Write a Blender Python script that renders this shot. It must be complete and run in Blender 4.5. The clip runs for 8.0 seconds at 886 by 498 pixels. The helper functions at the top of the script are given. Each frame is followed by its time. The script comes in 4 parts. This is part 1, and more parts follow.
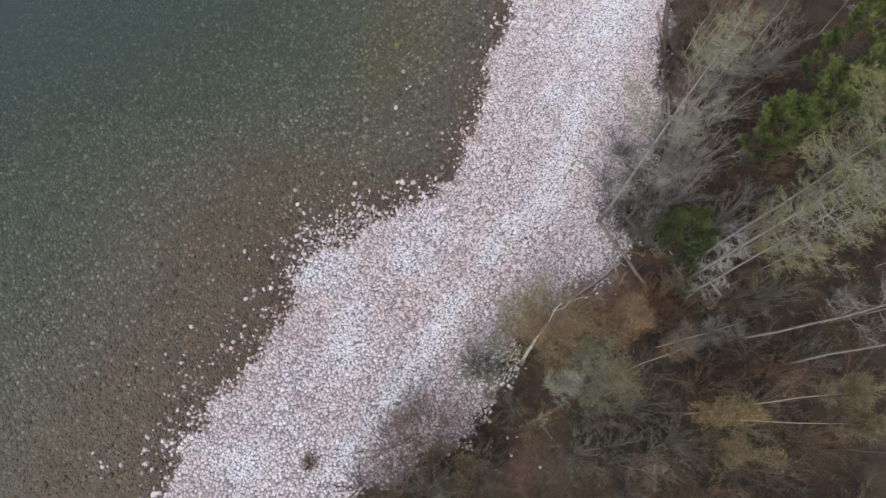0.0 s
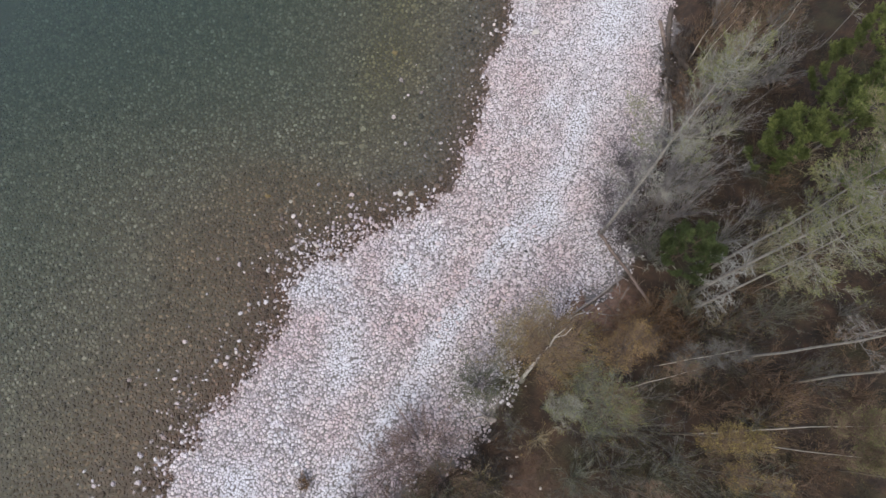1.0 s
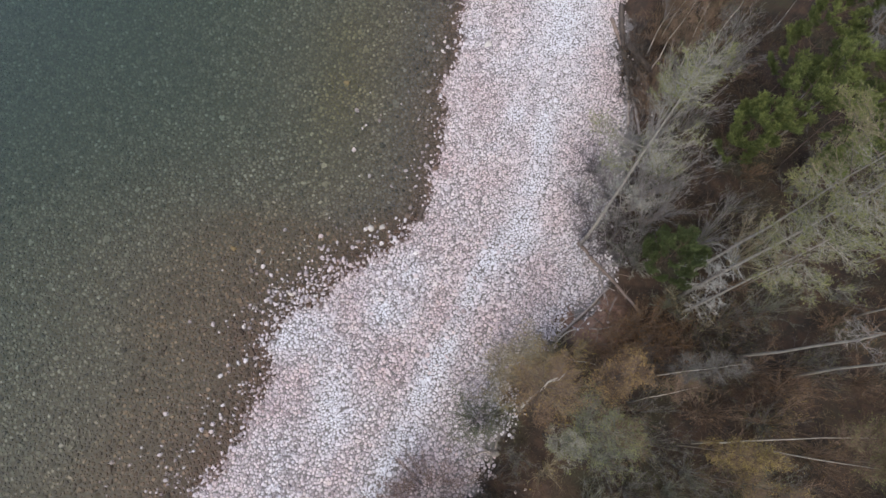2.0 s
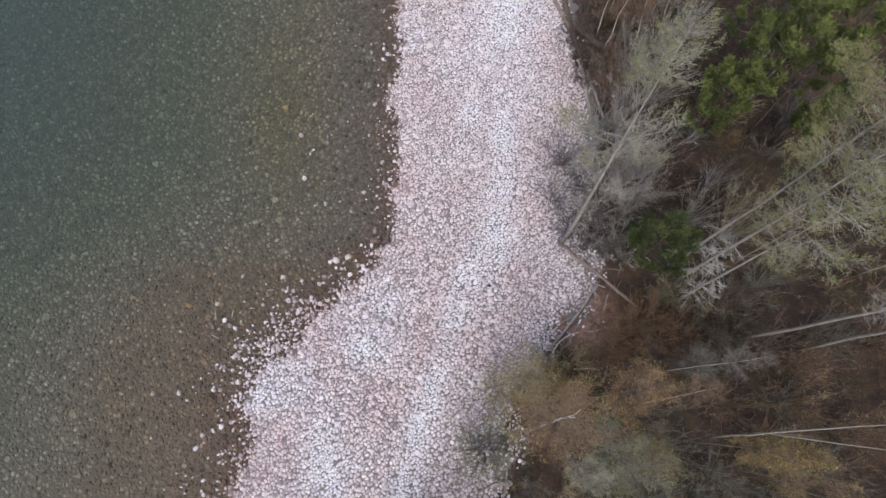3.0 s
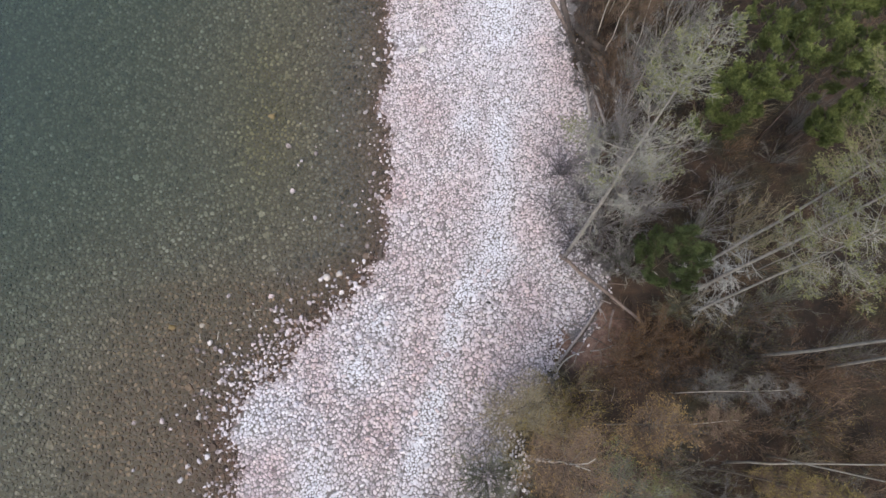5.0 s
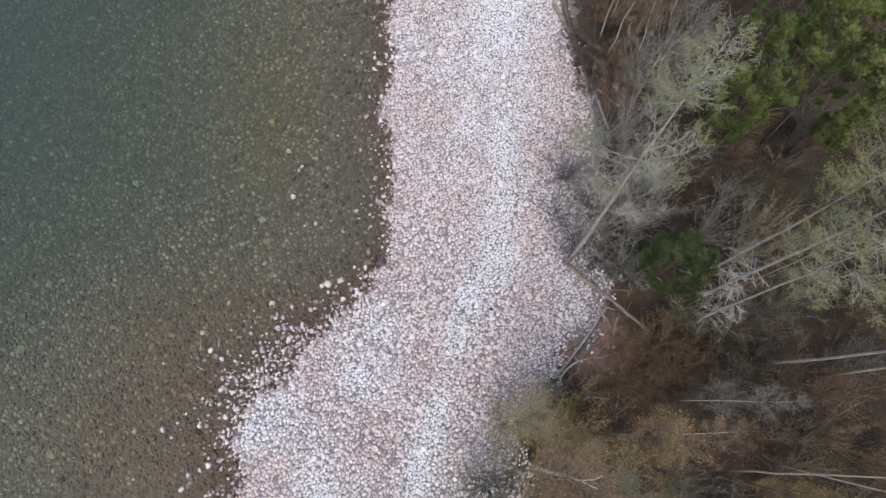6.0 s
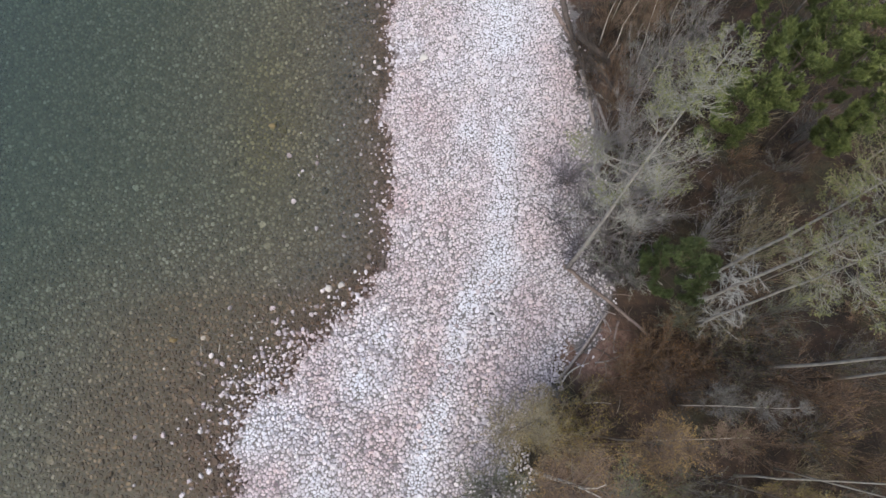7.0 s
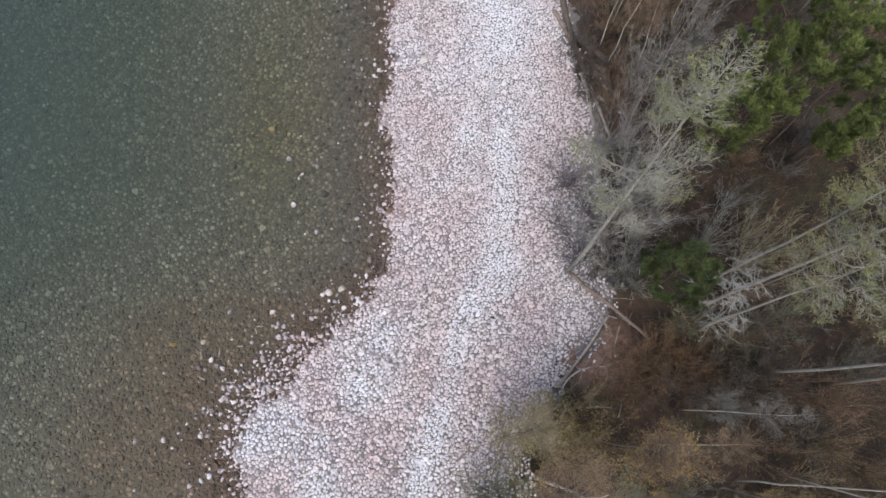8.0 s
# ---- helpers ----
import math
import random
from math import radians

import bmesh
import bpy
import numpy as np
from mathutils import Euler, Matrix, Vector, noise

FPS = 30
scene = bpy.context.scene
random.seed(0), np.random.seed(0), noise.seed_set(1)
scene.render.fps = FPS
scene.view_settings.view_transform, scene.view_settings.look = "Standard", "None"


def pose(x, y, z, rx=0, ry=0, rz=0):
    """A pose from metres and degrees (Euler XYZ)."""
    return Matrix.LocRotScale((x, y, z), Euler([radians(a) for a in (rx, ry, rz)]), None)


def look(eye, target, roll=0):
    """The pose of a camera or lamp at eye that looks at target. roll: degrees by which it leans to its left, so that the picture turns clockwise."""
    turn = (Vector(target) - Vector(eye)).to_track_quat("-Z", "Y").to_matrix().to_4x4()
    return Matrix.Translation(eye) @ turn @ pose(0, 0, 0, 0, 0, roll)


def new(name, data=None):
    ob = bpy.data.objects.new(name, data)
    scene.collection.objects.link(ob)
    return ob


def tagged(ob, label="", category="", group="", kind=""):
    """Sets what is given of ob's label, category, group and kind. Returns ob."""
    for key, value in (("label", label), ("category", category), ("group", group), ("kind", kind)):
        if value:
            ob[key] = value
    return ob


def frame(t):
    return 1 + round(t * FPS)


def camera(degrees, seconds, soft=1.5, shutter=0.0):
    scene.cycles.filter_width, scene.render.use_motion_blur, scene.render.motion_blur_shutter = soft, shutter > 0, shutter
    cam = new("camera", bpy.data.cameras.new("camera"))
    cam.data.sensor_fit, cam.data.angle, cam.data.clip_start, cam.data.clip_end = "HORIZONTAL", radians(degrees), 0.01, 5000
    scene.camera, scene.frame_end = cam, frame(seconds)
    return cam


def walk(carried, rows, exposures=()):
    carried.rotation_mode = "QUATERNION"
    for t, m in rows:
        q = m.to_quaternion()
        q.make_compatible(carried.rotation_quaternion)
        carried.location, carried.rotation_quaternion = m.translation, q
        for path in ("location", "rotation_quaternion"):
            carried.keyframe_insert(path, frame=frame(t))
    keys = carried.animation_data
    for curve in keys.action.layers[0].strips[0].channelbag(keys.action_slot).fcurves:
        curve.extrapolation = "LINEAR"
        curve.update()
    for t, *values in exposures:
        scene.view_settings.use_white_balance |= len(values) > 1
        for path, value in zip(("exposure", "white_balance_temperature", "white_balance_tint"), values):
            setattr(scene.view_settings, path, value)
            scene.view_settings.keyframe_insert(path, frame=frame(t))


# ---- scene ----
cam = camera(76.0, 8.0)
PATH = [
    (0, (-0.107, 0.599, 37.06), (-0.305, 1.144, 35.146), -5.9),
    (0.5, (-0.117, 1.0, 36.825), (-0.318, 1.542, 34.91), -6.2),
    (1, (-0.261, 1.766, 36.618), (-0.46, 2.305, 34.702), -6.2),
    (1.5, (-0.326, 2.809, 36.451), (-0.507, 3.352, 34.535), -7.0),
    (2, (-0.333, 4.008, 35.964), (-0.473, 4.559, 34.047), -7.9),
    (2.2, (-0.313, 4.472, 35.71), (-0.434, 5.025, 33.791), -8.4),
    (3.3, (-0.75, 6.184, 33.04), (-0.773, 6.74, 31.119), -6.1),
    (3.5, (-0.735, 6.395, 32.695), (-0.758, 6.95, 30.774), -6.1),
    (4, (-0.637, 6.677, 32.474), (-0.66, 7.231, 30.553), -6.1),
    (4.5, (-0.652, 6.919, 32.455), (-0.671, 7.473, 30.534), -5.8),
    (6, (-0.721, 7.618, 32.244), (-0.743, 8.17, 30.322), -6.4),
    (6.5, (-0.779, 7.723, 32.259), (-0.797, 8.277, 30.337), -6.1),
    (7, (-0.806, 7.827, 32.29), (-0.824, 8.382, 30.369), -6.1),
    (7.5, (-0.787, 7.982, 32.291), (-0.807, 8.535, 30.369), -6.3),
    (8, (-0.816, 8.11, 32.274), (-0.834, 8.662, 30.351), -6.2),
]
walk(cam, [(t, look(eye, target, roll)) for t, eye, target, roll in PATH], [(0.0, 0.57, 6650, 4), (2.2, 0.61, 6650, 5.5), (3.5, 0.71, 6650, 9), (4.2, 0.72, 6650, 7.5), (6.0, 0.73, 6600, 3.5), (8.0, 0.72, 6600, 4)])

# ---- light ----
world = bpy.data.worlds.new("overcast_sky")
scene.world = world
world.use_nodes = True
SUN_UP, SUN_ROUND = 60.0, 195.0
sky = world.node_tree.nodes.new("ShaderNodeTexSky")
sky.sky_type, sky.sun_disc = "NISHITA", False
sky.sun_elevation, sky.sun_rotation = radians(SUN_UP), radians(SUN_ROUND)
sky.air_density, sky.dust_density, sky.ozone_density = 1.0, 4.0, 1.0
world.node_tree.nodes["Background"].inputs["Strength"].default_value = 0.15
world.node_tree.links.new(sky.outputs[0], world.node_tree.nodes["Background"].inputs["Color"])
sun = new("sun", bpy.data.lights.new("sun", "SUN"))
sun.data.energy, sun.data.angle, sun.data.color = 0.68, radians(30), (1.0, 0.97, 0.94)
sun.matrix_basis = pose(0, 0, 60, 90 - SUN_UP, 0, 180 - SUN_ROUND)

# ---- small tools ----

def lattice(ix, iy, seed):
    h = np.sin(ix * 127.1 + iy * 311.7 + seed * 74.7) * 43758.5453
    return h - np.floor(h)


def vnoise(x, y, size, seed=0):
    """Smooth value noise of 0 to 1 over the plan, with the given size in metres."""
    x, y = np.asarray(x) / size, np.asarray(y) / size
    ix, iy = np.floor(x), np.floor(y)
    fx, fy = x - ix, y - iy
    fx, fy = fx * fx * (3 - 2 * fx), fy * fy * (3 - 2 * fy)
    a, b = lattice(ix, iy, seed), lattice(ix + 1, iy, seed)
    c, d = lattice(ix, iy + 1, seed), lattice(ix + 1, iy + 1, seed)
    return (a * (1 - fx) + b * fx) * (1 - fy) + (c * (1 - fx) + d * fx) * fy


def ramp(v, a, b):
    t = np.clip((v - a) / (b - a), 0, 1)
    return t * t * (3 - 2 * t)


def mesh_np(name, verts, tris, material, smooth=True, attrs=None):
    """A triangle mesh from arrays."""
    me = bpy.data.meshes.new(name)
    verts, tris = np.asarray(verts, dtype=np.float32), np.asarray(tris, dtype=np.int32)
    me.vertices.add(len(verts))
    me.vertices.foreach_set("co", verts.ravel())
    me.loops.add(tris.size)
    me.loops.foreach_set("vertex_index", tris.ravel())
    me.polygons.add(len(tris))
    me.polygons.foreach_set("loop_start", np.arange(0, tris.size, 3, dtype=np.int32))
    me.polygons.foreach_set("use_smooth", np.full(len(tris), smooth))
    for key, values in (attrs or {}).items():
        me.attributes.new(key, "FLOAT", "POINT").data.foreach_set("value", np.asarray(values, dtype=np.float32))
    me.materials.append(material)
    me.update(calc_edges=True)
    return me


def part(name, me, parent, label=""):
    ob = new(name, me)
    ob.parent = parent
    return tagged(ob, label)


def thing(name, x, y, z, label, category, group="", kind=""):
    ob = new(name)
    ob.location = (x, y, z)
    ob.empty_display_size = 0.3
    return tagged(ob, label, category, group, kind)


def joined(pieces):
    """Several (verts, tris) as one."""
    vs, fs, n = [], [], 0
    for v, f in pieces:
        vs.append(v)
        fs.append(f + n)
        n += len(v)
    return np.concatenate(vs), np.concatenate(fs)


def sticks(p0, p1, r0, r1, sides=3):
    """Tapered prisms from p0 to p1; with r1 None they end in a point."""
    p0, p1 = np.atleast_2d(p0), np.atleast_2d(p1)
    n = len(p0)
    d = p1 - p0
    d = d / np.maximum(np.linalg.norm(d, axis=1, keepdims=True), 1e-6)
    ref = np.where(np.abs(d[:, 2:3]) > 0.8, [[1.0, 0, 0]], [[0, 0, 1.0]])
    u = np.cross(d, ref)
    u /= np.linalg.norm(u, axis=1, keepdims=True)
    w = np.cross(d, u)
    ang = np.arange(sides) * 2 * math.pi / sides
    ring = u[:, None] * np.cos(ang)[None, :, None] + w[:, None] * np.sin(ang)[None, :, None]
    low = p0[:, None] + ring * np.broadcast_to(r0, n)[:, None, None]
    i = np.arange(sides)
    j = (i + 1) % sides
    if r1 is None:
        v = np.concatenate([low, p1[:, None]], axis=1)
        f = np.stack([i, j, np.full(sides, sides)], axis=1)
    else:
        top = p1[:, None] + ring * np.broadcast_to(r1, n)[:, None, None]
        v = np.concatenate([low, top], axis=1)
        f = np.concatenate([np.stack([i, j, j + sides], axis=1), np.stack([i, j + sides, i + sides], axis=1)])
    k = v.shape[1]
    return v.reshape(-1, 3), (f[None] + (np.arange(n) * k)[:, None, None]).reshape(-1, 3)


def slivers(p, q, width, r):
    """Hair-thin twigs: one narrow pointed blade each, turned at random."""
    e = np.cross(q - p, r.normal(0, 1, p.shape))
    e /= np.maximum(np.linalg.norm(e, axis=1, keepdims=True), 1e-6)
    v = np.stack([p - e * width / 2, p + e * width / 2, q], 1)
    return v.reshape(-1, 3), np.arange(3 * len(p)).reshape(-1, 3)


def tube(points, radii, sides=8):
    """One closed tapered tube along points."""
    points, radii = np.asarray(points, dtype=float), np.asarray(radii, dtype=float)
    d = np.gradient(points, axis=0)
    d /= np.linalg.norm(d, axis=1, keepdims=True)
    ref = np.array([0.0, 0, 1]) if abs(d[0][2]) < 0.8 else np.array([1.0, 0, 0])
    u = np.cross(d, ref)
    u /= np.linalg.norm(u, axis=1, keepdims=True)
    w = np.cross(d, u)
    ang = np.arange(sides) * 2 * math.pi / sides
    v = points[:, None] + radii[:, None, None] * (u[:, None] * np.cos(ang)[None, :, None] + w[:, None] * np.sin(ang)[None, :, None])
    f = []
    for r in range(len(points) - 1):
        for i in range(sides):
            a, b = r * sides + i, r * sides + (i + 1) % sides
            f += [(a, b, b + sides), (a, b + sides, a + sides)]
    n = len(points) * sides
    for i in range(sides):
        f += [((i + 1) % sides, i, n), (n - sides + i, n - sides + (i + 1) % sides, n + 1)]
    return np.concatenate([v.reshape(-1, 3), points[:1], points[-1:]]), np.array(f)


# ---- materials ----
def material(name, rough=0.8):
    m = bpy.data.materials.new(name)
    m.use_nodes = True
    b = m.node_tree.nodes["Principled BSDF"]
    b.inputs["Roughness"].default_value = rough
    return m, m.node_tree, b


def node(tree, kind, **inputs):
    n = tree.nodes.new(kind)
    for k, v in inputs.items():
        n.inputs[k.replace("_", " ")].default_value = v
    return n


def ramp_node(tree, fac, stops):
    r = tree.nodes.new("ShaderNodeValToRGB")
    while len(r.color_ramp.elements) < len(stops):
        r.color_ramp.elements.new(0.5)
    for e, (p, c) in zip(r.color_ramp.elements, stops):
        e.position, e.color = p, (*c, 1)
    tree.links.new(fac, r.inputs[0])
    return r.outputs[0]


def mix(tree, fac, a, b, blend="MIX"):
    n = tree.nodes.new("ShaderNodeMix")
    n.data_type, n.blend_type = "RGBA", blend
    for socket, value in ((n.inputs[0], fac), (n.inputs[6], a), (n.inputs[7], b)):
        if isinstance(value, bpy.types.NodeSocket):
            tree.links.new(value, socket)
        elif isinstance(value, tuple):
            socket.default_value = (*value, 1)
        else:
            socket.default_value = value
    return n.outputs[2]


def noise_tex(tree, scale, detail=4.0, rough=0.6):
    g = tree.nodes.new("ShaderNodeNewGeometry")
    n = node(tree, "ShaderNodeTexNoise", Scale=scale, Detail=detail, Roughness=rough)
    tree.links.new(g.outputs["Position"], n.inputs["Vector"])
    return n.outputs["Fac"]


def maths(tree, op, a, b=0.0):
    n = tree.nodes.new("ShaderNodeMath")
    n.operation = op
    for socket, value in zip(n.inputs, (a, b)):
        if isinstance(value, bpy.types.NodeSocket):
            tree.links.new(value, socket)
        else:
            socket.default_value = value
    return n.outputs[0]


def attribute(tree, name):
    n = tree.nodes.new("ShaderNodeAttribute")
    n.attribute_name = name
    return n.outputs["Fac"]


def bump(tree, shader, height, strength, distance):
    n = node(tree, "ShaderNodeBump", Strength=strength, Distance=distance)
    tree.links.new(height, n.inputs["Height"])
    tree.links.new(n.outputs[0], shader.inputs["Normal"])


def stone_material(name, stops, single, rough=0.75):
    """Cobbles: a shade for each stone, mineral mottling, and a dark wet film or pale lime by attribute."""
    m, t, b = material(name, rough)
    if single:
        rnd = t.nodes.new("ShaderNodeObjectInfo").outputs["Random"]
    else:
        rnd = t.nodes.new("ShaderNodeNewGeometry").outputs["Random Per Island"]
    c = ramp_node(t, rnd, stops)
    grain = ramp_node(t, noise_tex(t, 9.0, 5.0), [(0.3, (0.72, 0.7, 0.7)), (0.7, (1.1, 1.1, 1.1))])
    c = mix(t, 0.7, c, grain, "MULTIPLY")
    drift = ramp_node(t, noise_tex(t, 0.22, 3.0), [(0.36, (0.93, 0.83, 0.83)), (0.52, (0.98, 0.94, 0.94)), (0.66, (1.03, 1.06, 1.09))])
    c = mix(t, 1.0, c, drift, "MULTIPLY")
    if not single:
        c = mix(t, attribute(t, "pale"), c, (0.63, 0.643, 0.705))
        wet = attribute(t, "wet")
        c = mix(t, wet, c, mix(t, 1.0, c, (0.30, 0.23, 0.20), "MULTIPLY"))
        t.links.new(maths(t, "SUBTRACT", rough, maths(t, "MULTIPLY", wet, 0.35)), b.inputs["Roughness"])
    t.links.new(c, b.inputs["Base Color"])
    bump(t, b, noise_tex(t, 30.0, 3.0), 0.35, 0.02)
    return m


DRY = [(0.0, (0.25, 0.218, 0.227)), (0.15, (0.39, 0.351, 0.369)), (0.4, (0.57, 0.53, 0.557)), (0.7, (0.645, 0.614, 0.646)), (0.88, (0.56, 0.488, 0.494)), (1.0, (0.70, 0.68, 0.675))]
dry_stone = stone_material("dry_cobble", DRY, False)
dry_single = stone_material("dry_boulder", DRY, True)


def sunk_material():
    """Stones under water: grey-green, with rust or olive algae and a dark film at the water's edge."""
    m, t, b = material("submerged_cobble", 0.6)
    rnd = t.nodes.new("ShaderNodeNewGeometry").outputs["Random Per Island"]
    c = ramp_node(t, rnd, [(0.0, (0.085, 0.08, 0.067)), (0.35, (0.15, 0.138, 0.112)), (0.7, (0.22, 0.2, 0.162)), (0.95, (0.28, 0.257, 0.21)), (1.0, (0.42, 0.395, 0.345))])
    c = mix(t, 0.8, c, ramp_node(t, noise_tex(t, 7.0, 5.0), [(0.3, (0.6, 0.6, 0.6)), (0.7, (1.15, 1.15, 1.15))]), "MULTIPLY")
    c = mix(t, attribute(t, "algae"), c, mix(t, 1.0, c, (0.90, 0.70, 0.57), "MULTIPLY"))
    c = mix(t, attribute(t, "olive"), c, mix(t, 1.0, c, (1.0, 0.91, 0.6), "MULTIPLY"))
    c = mix(t, attribute(t, "slate"), c, mix(t, 1.0, c, (0.70, 0.76, 0.90), "MULTIPLY"))
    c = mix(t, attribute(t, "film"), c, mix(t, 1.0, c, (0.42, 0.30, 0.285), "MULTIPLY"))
    t.links.new(c, b.inputs["Base Color"])
    return m


sunk_stone = sunk_material()
white_stone = stone_material("white_stone", [(0.0, (0.48, 0.45, 0.42)), (1.0, (0.60, 0.575, 0.54))], True)
yellow_stone = stone_material("ochre_stone", [(0.0, (0.25, 0.19, 0.09)), (1.0, (0.30, 0.22, 0.1))], True)
dark_stone = stone_material("dark_wet_stone", [(0.0, (0.03, 0.025, 0.025)), (1.0, (0.045, 0.04, 0.04))], True, 0.4)


def ground_material():
    m, t, b = material("shore_ground", 0.9)
    gravel = ramp_node(t, noise_tex(t, 22.0, 6.0, 0.75), [(0.3, (0.06, 0.052, 0.052)), (0.5, (0.15, 0.135, 0.135)), (0.7, (0.30, 0.275, 0.275))])
    litter = ramp_node(t, noise_tex(t, 1.1, 6.0, 0.7), [(0.28, (0.012, 0.009, 0.008)), (0.45, (0.028, 0.019, 0.014)), (0.6, (0.060, 0.035, 0.022)), (0.75, (0.09, 0.06, 0.038))])
    moss = ramp_node(t, noise_tex(t, 0.35, 4.0, 0.6), [(0.5, (0, 0, 0)), (0.68, (0.75, 0.75, 0.75))])
    litter = mix(t, moss, litter, (0.045, 0.046, 0.024))
    litter = mix(t, 0.6, litter, ramp_node(t, noise_tex(t, 22.0, 3.0), [(0.3, (0.4, 0.38, 0.36)), (0.7, (1.3, 1.25, 1.2))]), "MULTIPLY")
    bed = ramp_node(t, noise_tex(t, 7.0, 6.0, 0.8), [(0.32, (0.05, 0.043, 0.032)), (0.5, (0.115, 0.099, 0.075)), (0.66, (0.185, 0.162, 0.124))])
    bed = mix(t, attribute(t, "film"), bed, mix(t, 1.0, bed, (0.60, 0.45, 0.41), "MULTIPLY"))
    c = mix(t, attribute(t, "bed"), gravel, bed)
    edge = maths(t, "ADD", attribute(t, "soil"), maths(t, "MULTIPLY", maths(t, "SUBTRACT", noise_tex(t, 2.4, 6.0, 0.75), 0.5), 1.6))
    earth = ramp_node(t, noise_tex(t, 3.0, 6.0, 0.7), [(0.3, (0.10, 0.06, 0.045)), (0.5, (0.21, 0.125, 0.094)), (0.72, (0.33, 0.225, 0.18))])
    earth = mix(t, 0.7, earth, ramp_node(t, noise_tex(t, 16.0, 5.0, 0.75), [(0.32, (0.4, 0.38, 0.36)), (0.68, (1.3, 1.28, 1.25))]), "MULTIPLY")
    litter = mix(t, attribute(t, "bare"), litter, earth)
    c = mix(t, ramp_node(t, edge, [(0.4, (0, 0, 0)), (0.6, (1, 1, 1))]), c, litter)
    t.links.new(c, b.inputs["Base Color"])
    bump(t, b, noise_tex(t, 9.0, 6.0, 0.7), 0.6, 0.08)
    return m


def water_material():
    """Clear lake water: the column's loss of red light and teal scatter are painted into the surface sheet by a depth
    attribute, the more the deeper; the surface mirrors the sky.
    """
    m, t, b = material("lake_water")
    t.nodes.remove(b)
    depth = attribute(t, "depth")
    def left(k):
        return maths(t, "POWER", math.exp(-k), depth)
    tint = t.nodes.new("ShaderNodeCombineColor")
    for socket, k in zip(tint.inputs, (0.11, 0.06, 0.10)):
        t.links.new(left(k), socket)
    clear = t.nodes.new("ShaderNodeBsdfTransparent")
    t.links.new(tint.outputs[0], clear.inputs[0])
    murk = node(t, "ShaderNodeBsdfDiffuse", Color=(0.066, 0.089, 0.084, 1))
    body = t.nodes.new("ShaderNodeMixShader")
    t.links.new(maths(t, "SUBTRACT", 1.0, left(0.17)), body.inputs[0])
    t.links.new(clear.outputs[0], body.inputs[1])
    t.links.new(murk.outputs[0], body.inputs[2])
    gloss = node(t, "ShaderNodeBsdfGlossy", Roughness=0.08)
    fresnel = node(t, "ShaderNodeFresnel", IOR=1.33)
    ripple = node(t, "ShaderNodeBump", Strength=0.12, Distance=0.05)
    t.links.new(noise_tex(t, 2.2, 3.0), ripple.inputs["Height"])
    t.links.new(ripple.outputs[0], gloss.inputs["Normal"])
    t.links.new(ripple.outputs[0], fresnel.inputs["Normal"])
    top = t.nodes.new("ShaderNodeMixShader")
    t.links.new(fresnel.outputs[0], top.inputs[0])
    t.links.new(body.outputs[0], top.inputs[1])
    t.links.new(gloss.outputs[0], top.inputs[2])
    t.links.new(top.outputs[0], t.nodes["Material Output"].inputs[0])
    return m


def bark_material(name, dark, light, scale=3.0):
    m, t, b = material(name, 0.85)
    c = ramp_node(t, noise_tex(t, scale, 6.0, 0.7), [(0.3, dark), (0.7, light)])
    c = mix(t, 0.5, c, ramp_node(t, noise_tex(t, scale * 9, 3.0), [(0.3, (0.55, 0.55, 0.55)), (0.7, (1.15, 1.15, 1.15))]), "MULTIPLY")
    t.links.new(c, b.inputs["Base Color"])
    bump(t, b, noise_tex(t, scale * 8, 4.0), 0.6, 0.02)
    return m


def leaf_material(name, stops, young=None):
    """Leaves or needles, each of its own shade, blending into the colour given as young towards shoot ends and
    treetops.
    """
    m, t, b = material(name, 0.7)
    rnd = t.nodes.new("ShaderNodeNewGeometry").outputs["Random Per Island"]
    c = ramp_node(t, rnd, stops)
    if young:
        c = mix(t, attribute(t, "tip_pale"), c, young)
    c = mix(t, 0.6, c, ramp_node(t, noise_tex(t, 0.9, 2.0), [(0.3, (0.6, 0.62, 0.6)), (0.7, (1.2, 1.18, 1.1))]), "MULTIPLY")
    t.links.new(c, b.inputs["Base Color"])
    b.inputs["Subsurface Weight"].default_value = 0.0
    thin = t.nodes.new("ShaderNodeBsdfTranslucent")
    t.links.new(c, thin.inputs[0])
    add = t.nodes.new("ShaderNodeMixShader")
    add.inputs[0].default_value = 0.3
    t.links.new(b.outputs[0], add.inputs[1])
    t.links.new(thin.outputs[0], add.inputs[2])
    t.links.new(add.outputs[0], t.nodes["Material Output"].inputs[0])
    return m


GROUND, WATER = ground_material(), water_material()
BARK = {
    "grey": bark_material("grey_larch_bark", (0.17, 0.152, 0.136), (0.38, 0.345, 0.31)),
    "brown": bark_material("brown_bark", (0.09, 0.07, 0.055), (0.22, 0.18, 0.145)),
    "pine": bark_material("reddish_pine_bark", (0.07, 0.05, 0.04), (0.17, 0.125, 0.105)),
    "birch": bark_material("pale_birch_bark", (0.30, 0.26, 0.22), (0.62, 0.58, 0.52)),
    "drift": bark_material("weathered_driftwood", (0.19, 0.16, 0.15), (0.42, 0.37, 0.35)),
    "lichen": bark_material("lichen_grey_deadwood", (0.26, 0.25, 0.235), (0.50, 0.485, 0.455)),
    "rust": bark_material("rusty_driftwood", (0.14, 0.10, 0.085), (0.32, 0.25, 0.22)),
    "dark": bark_material("dark_wet_wood", (0.055, 0.043, 0.037), (0.14, 0.11, 0.095)),
}
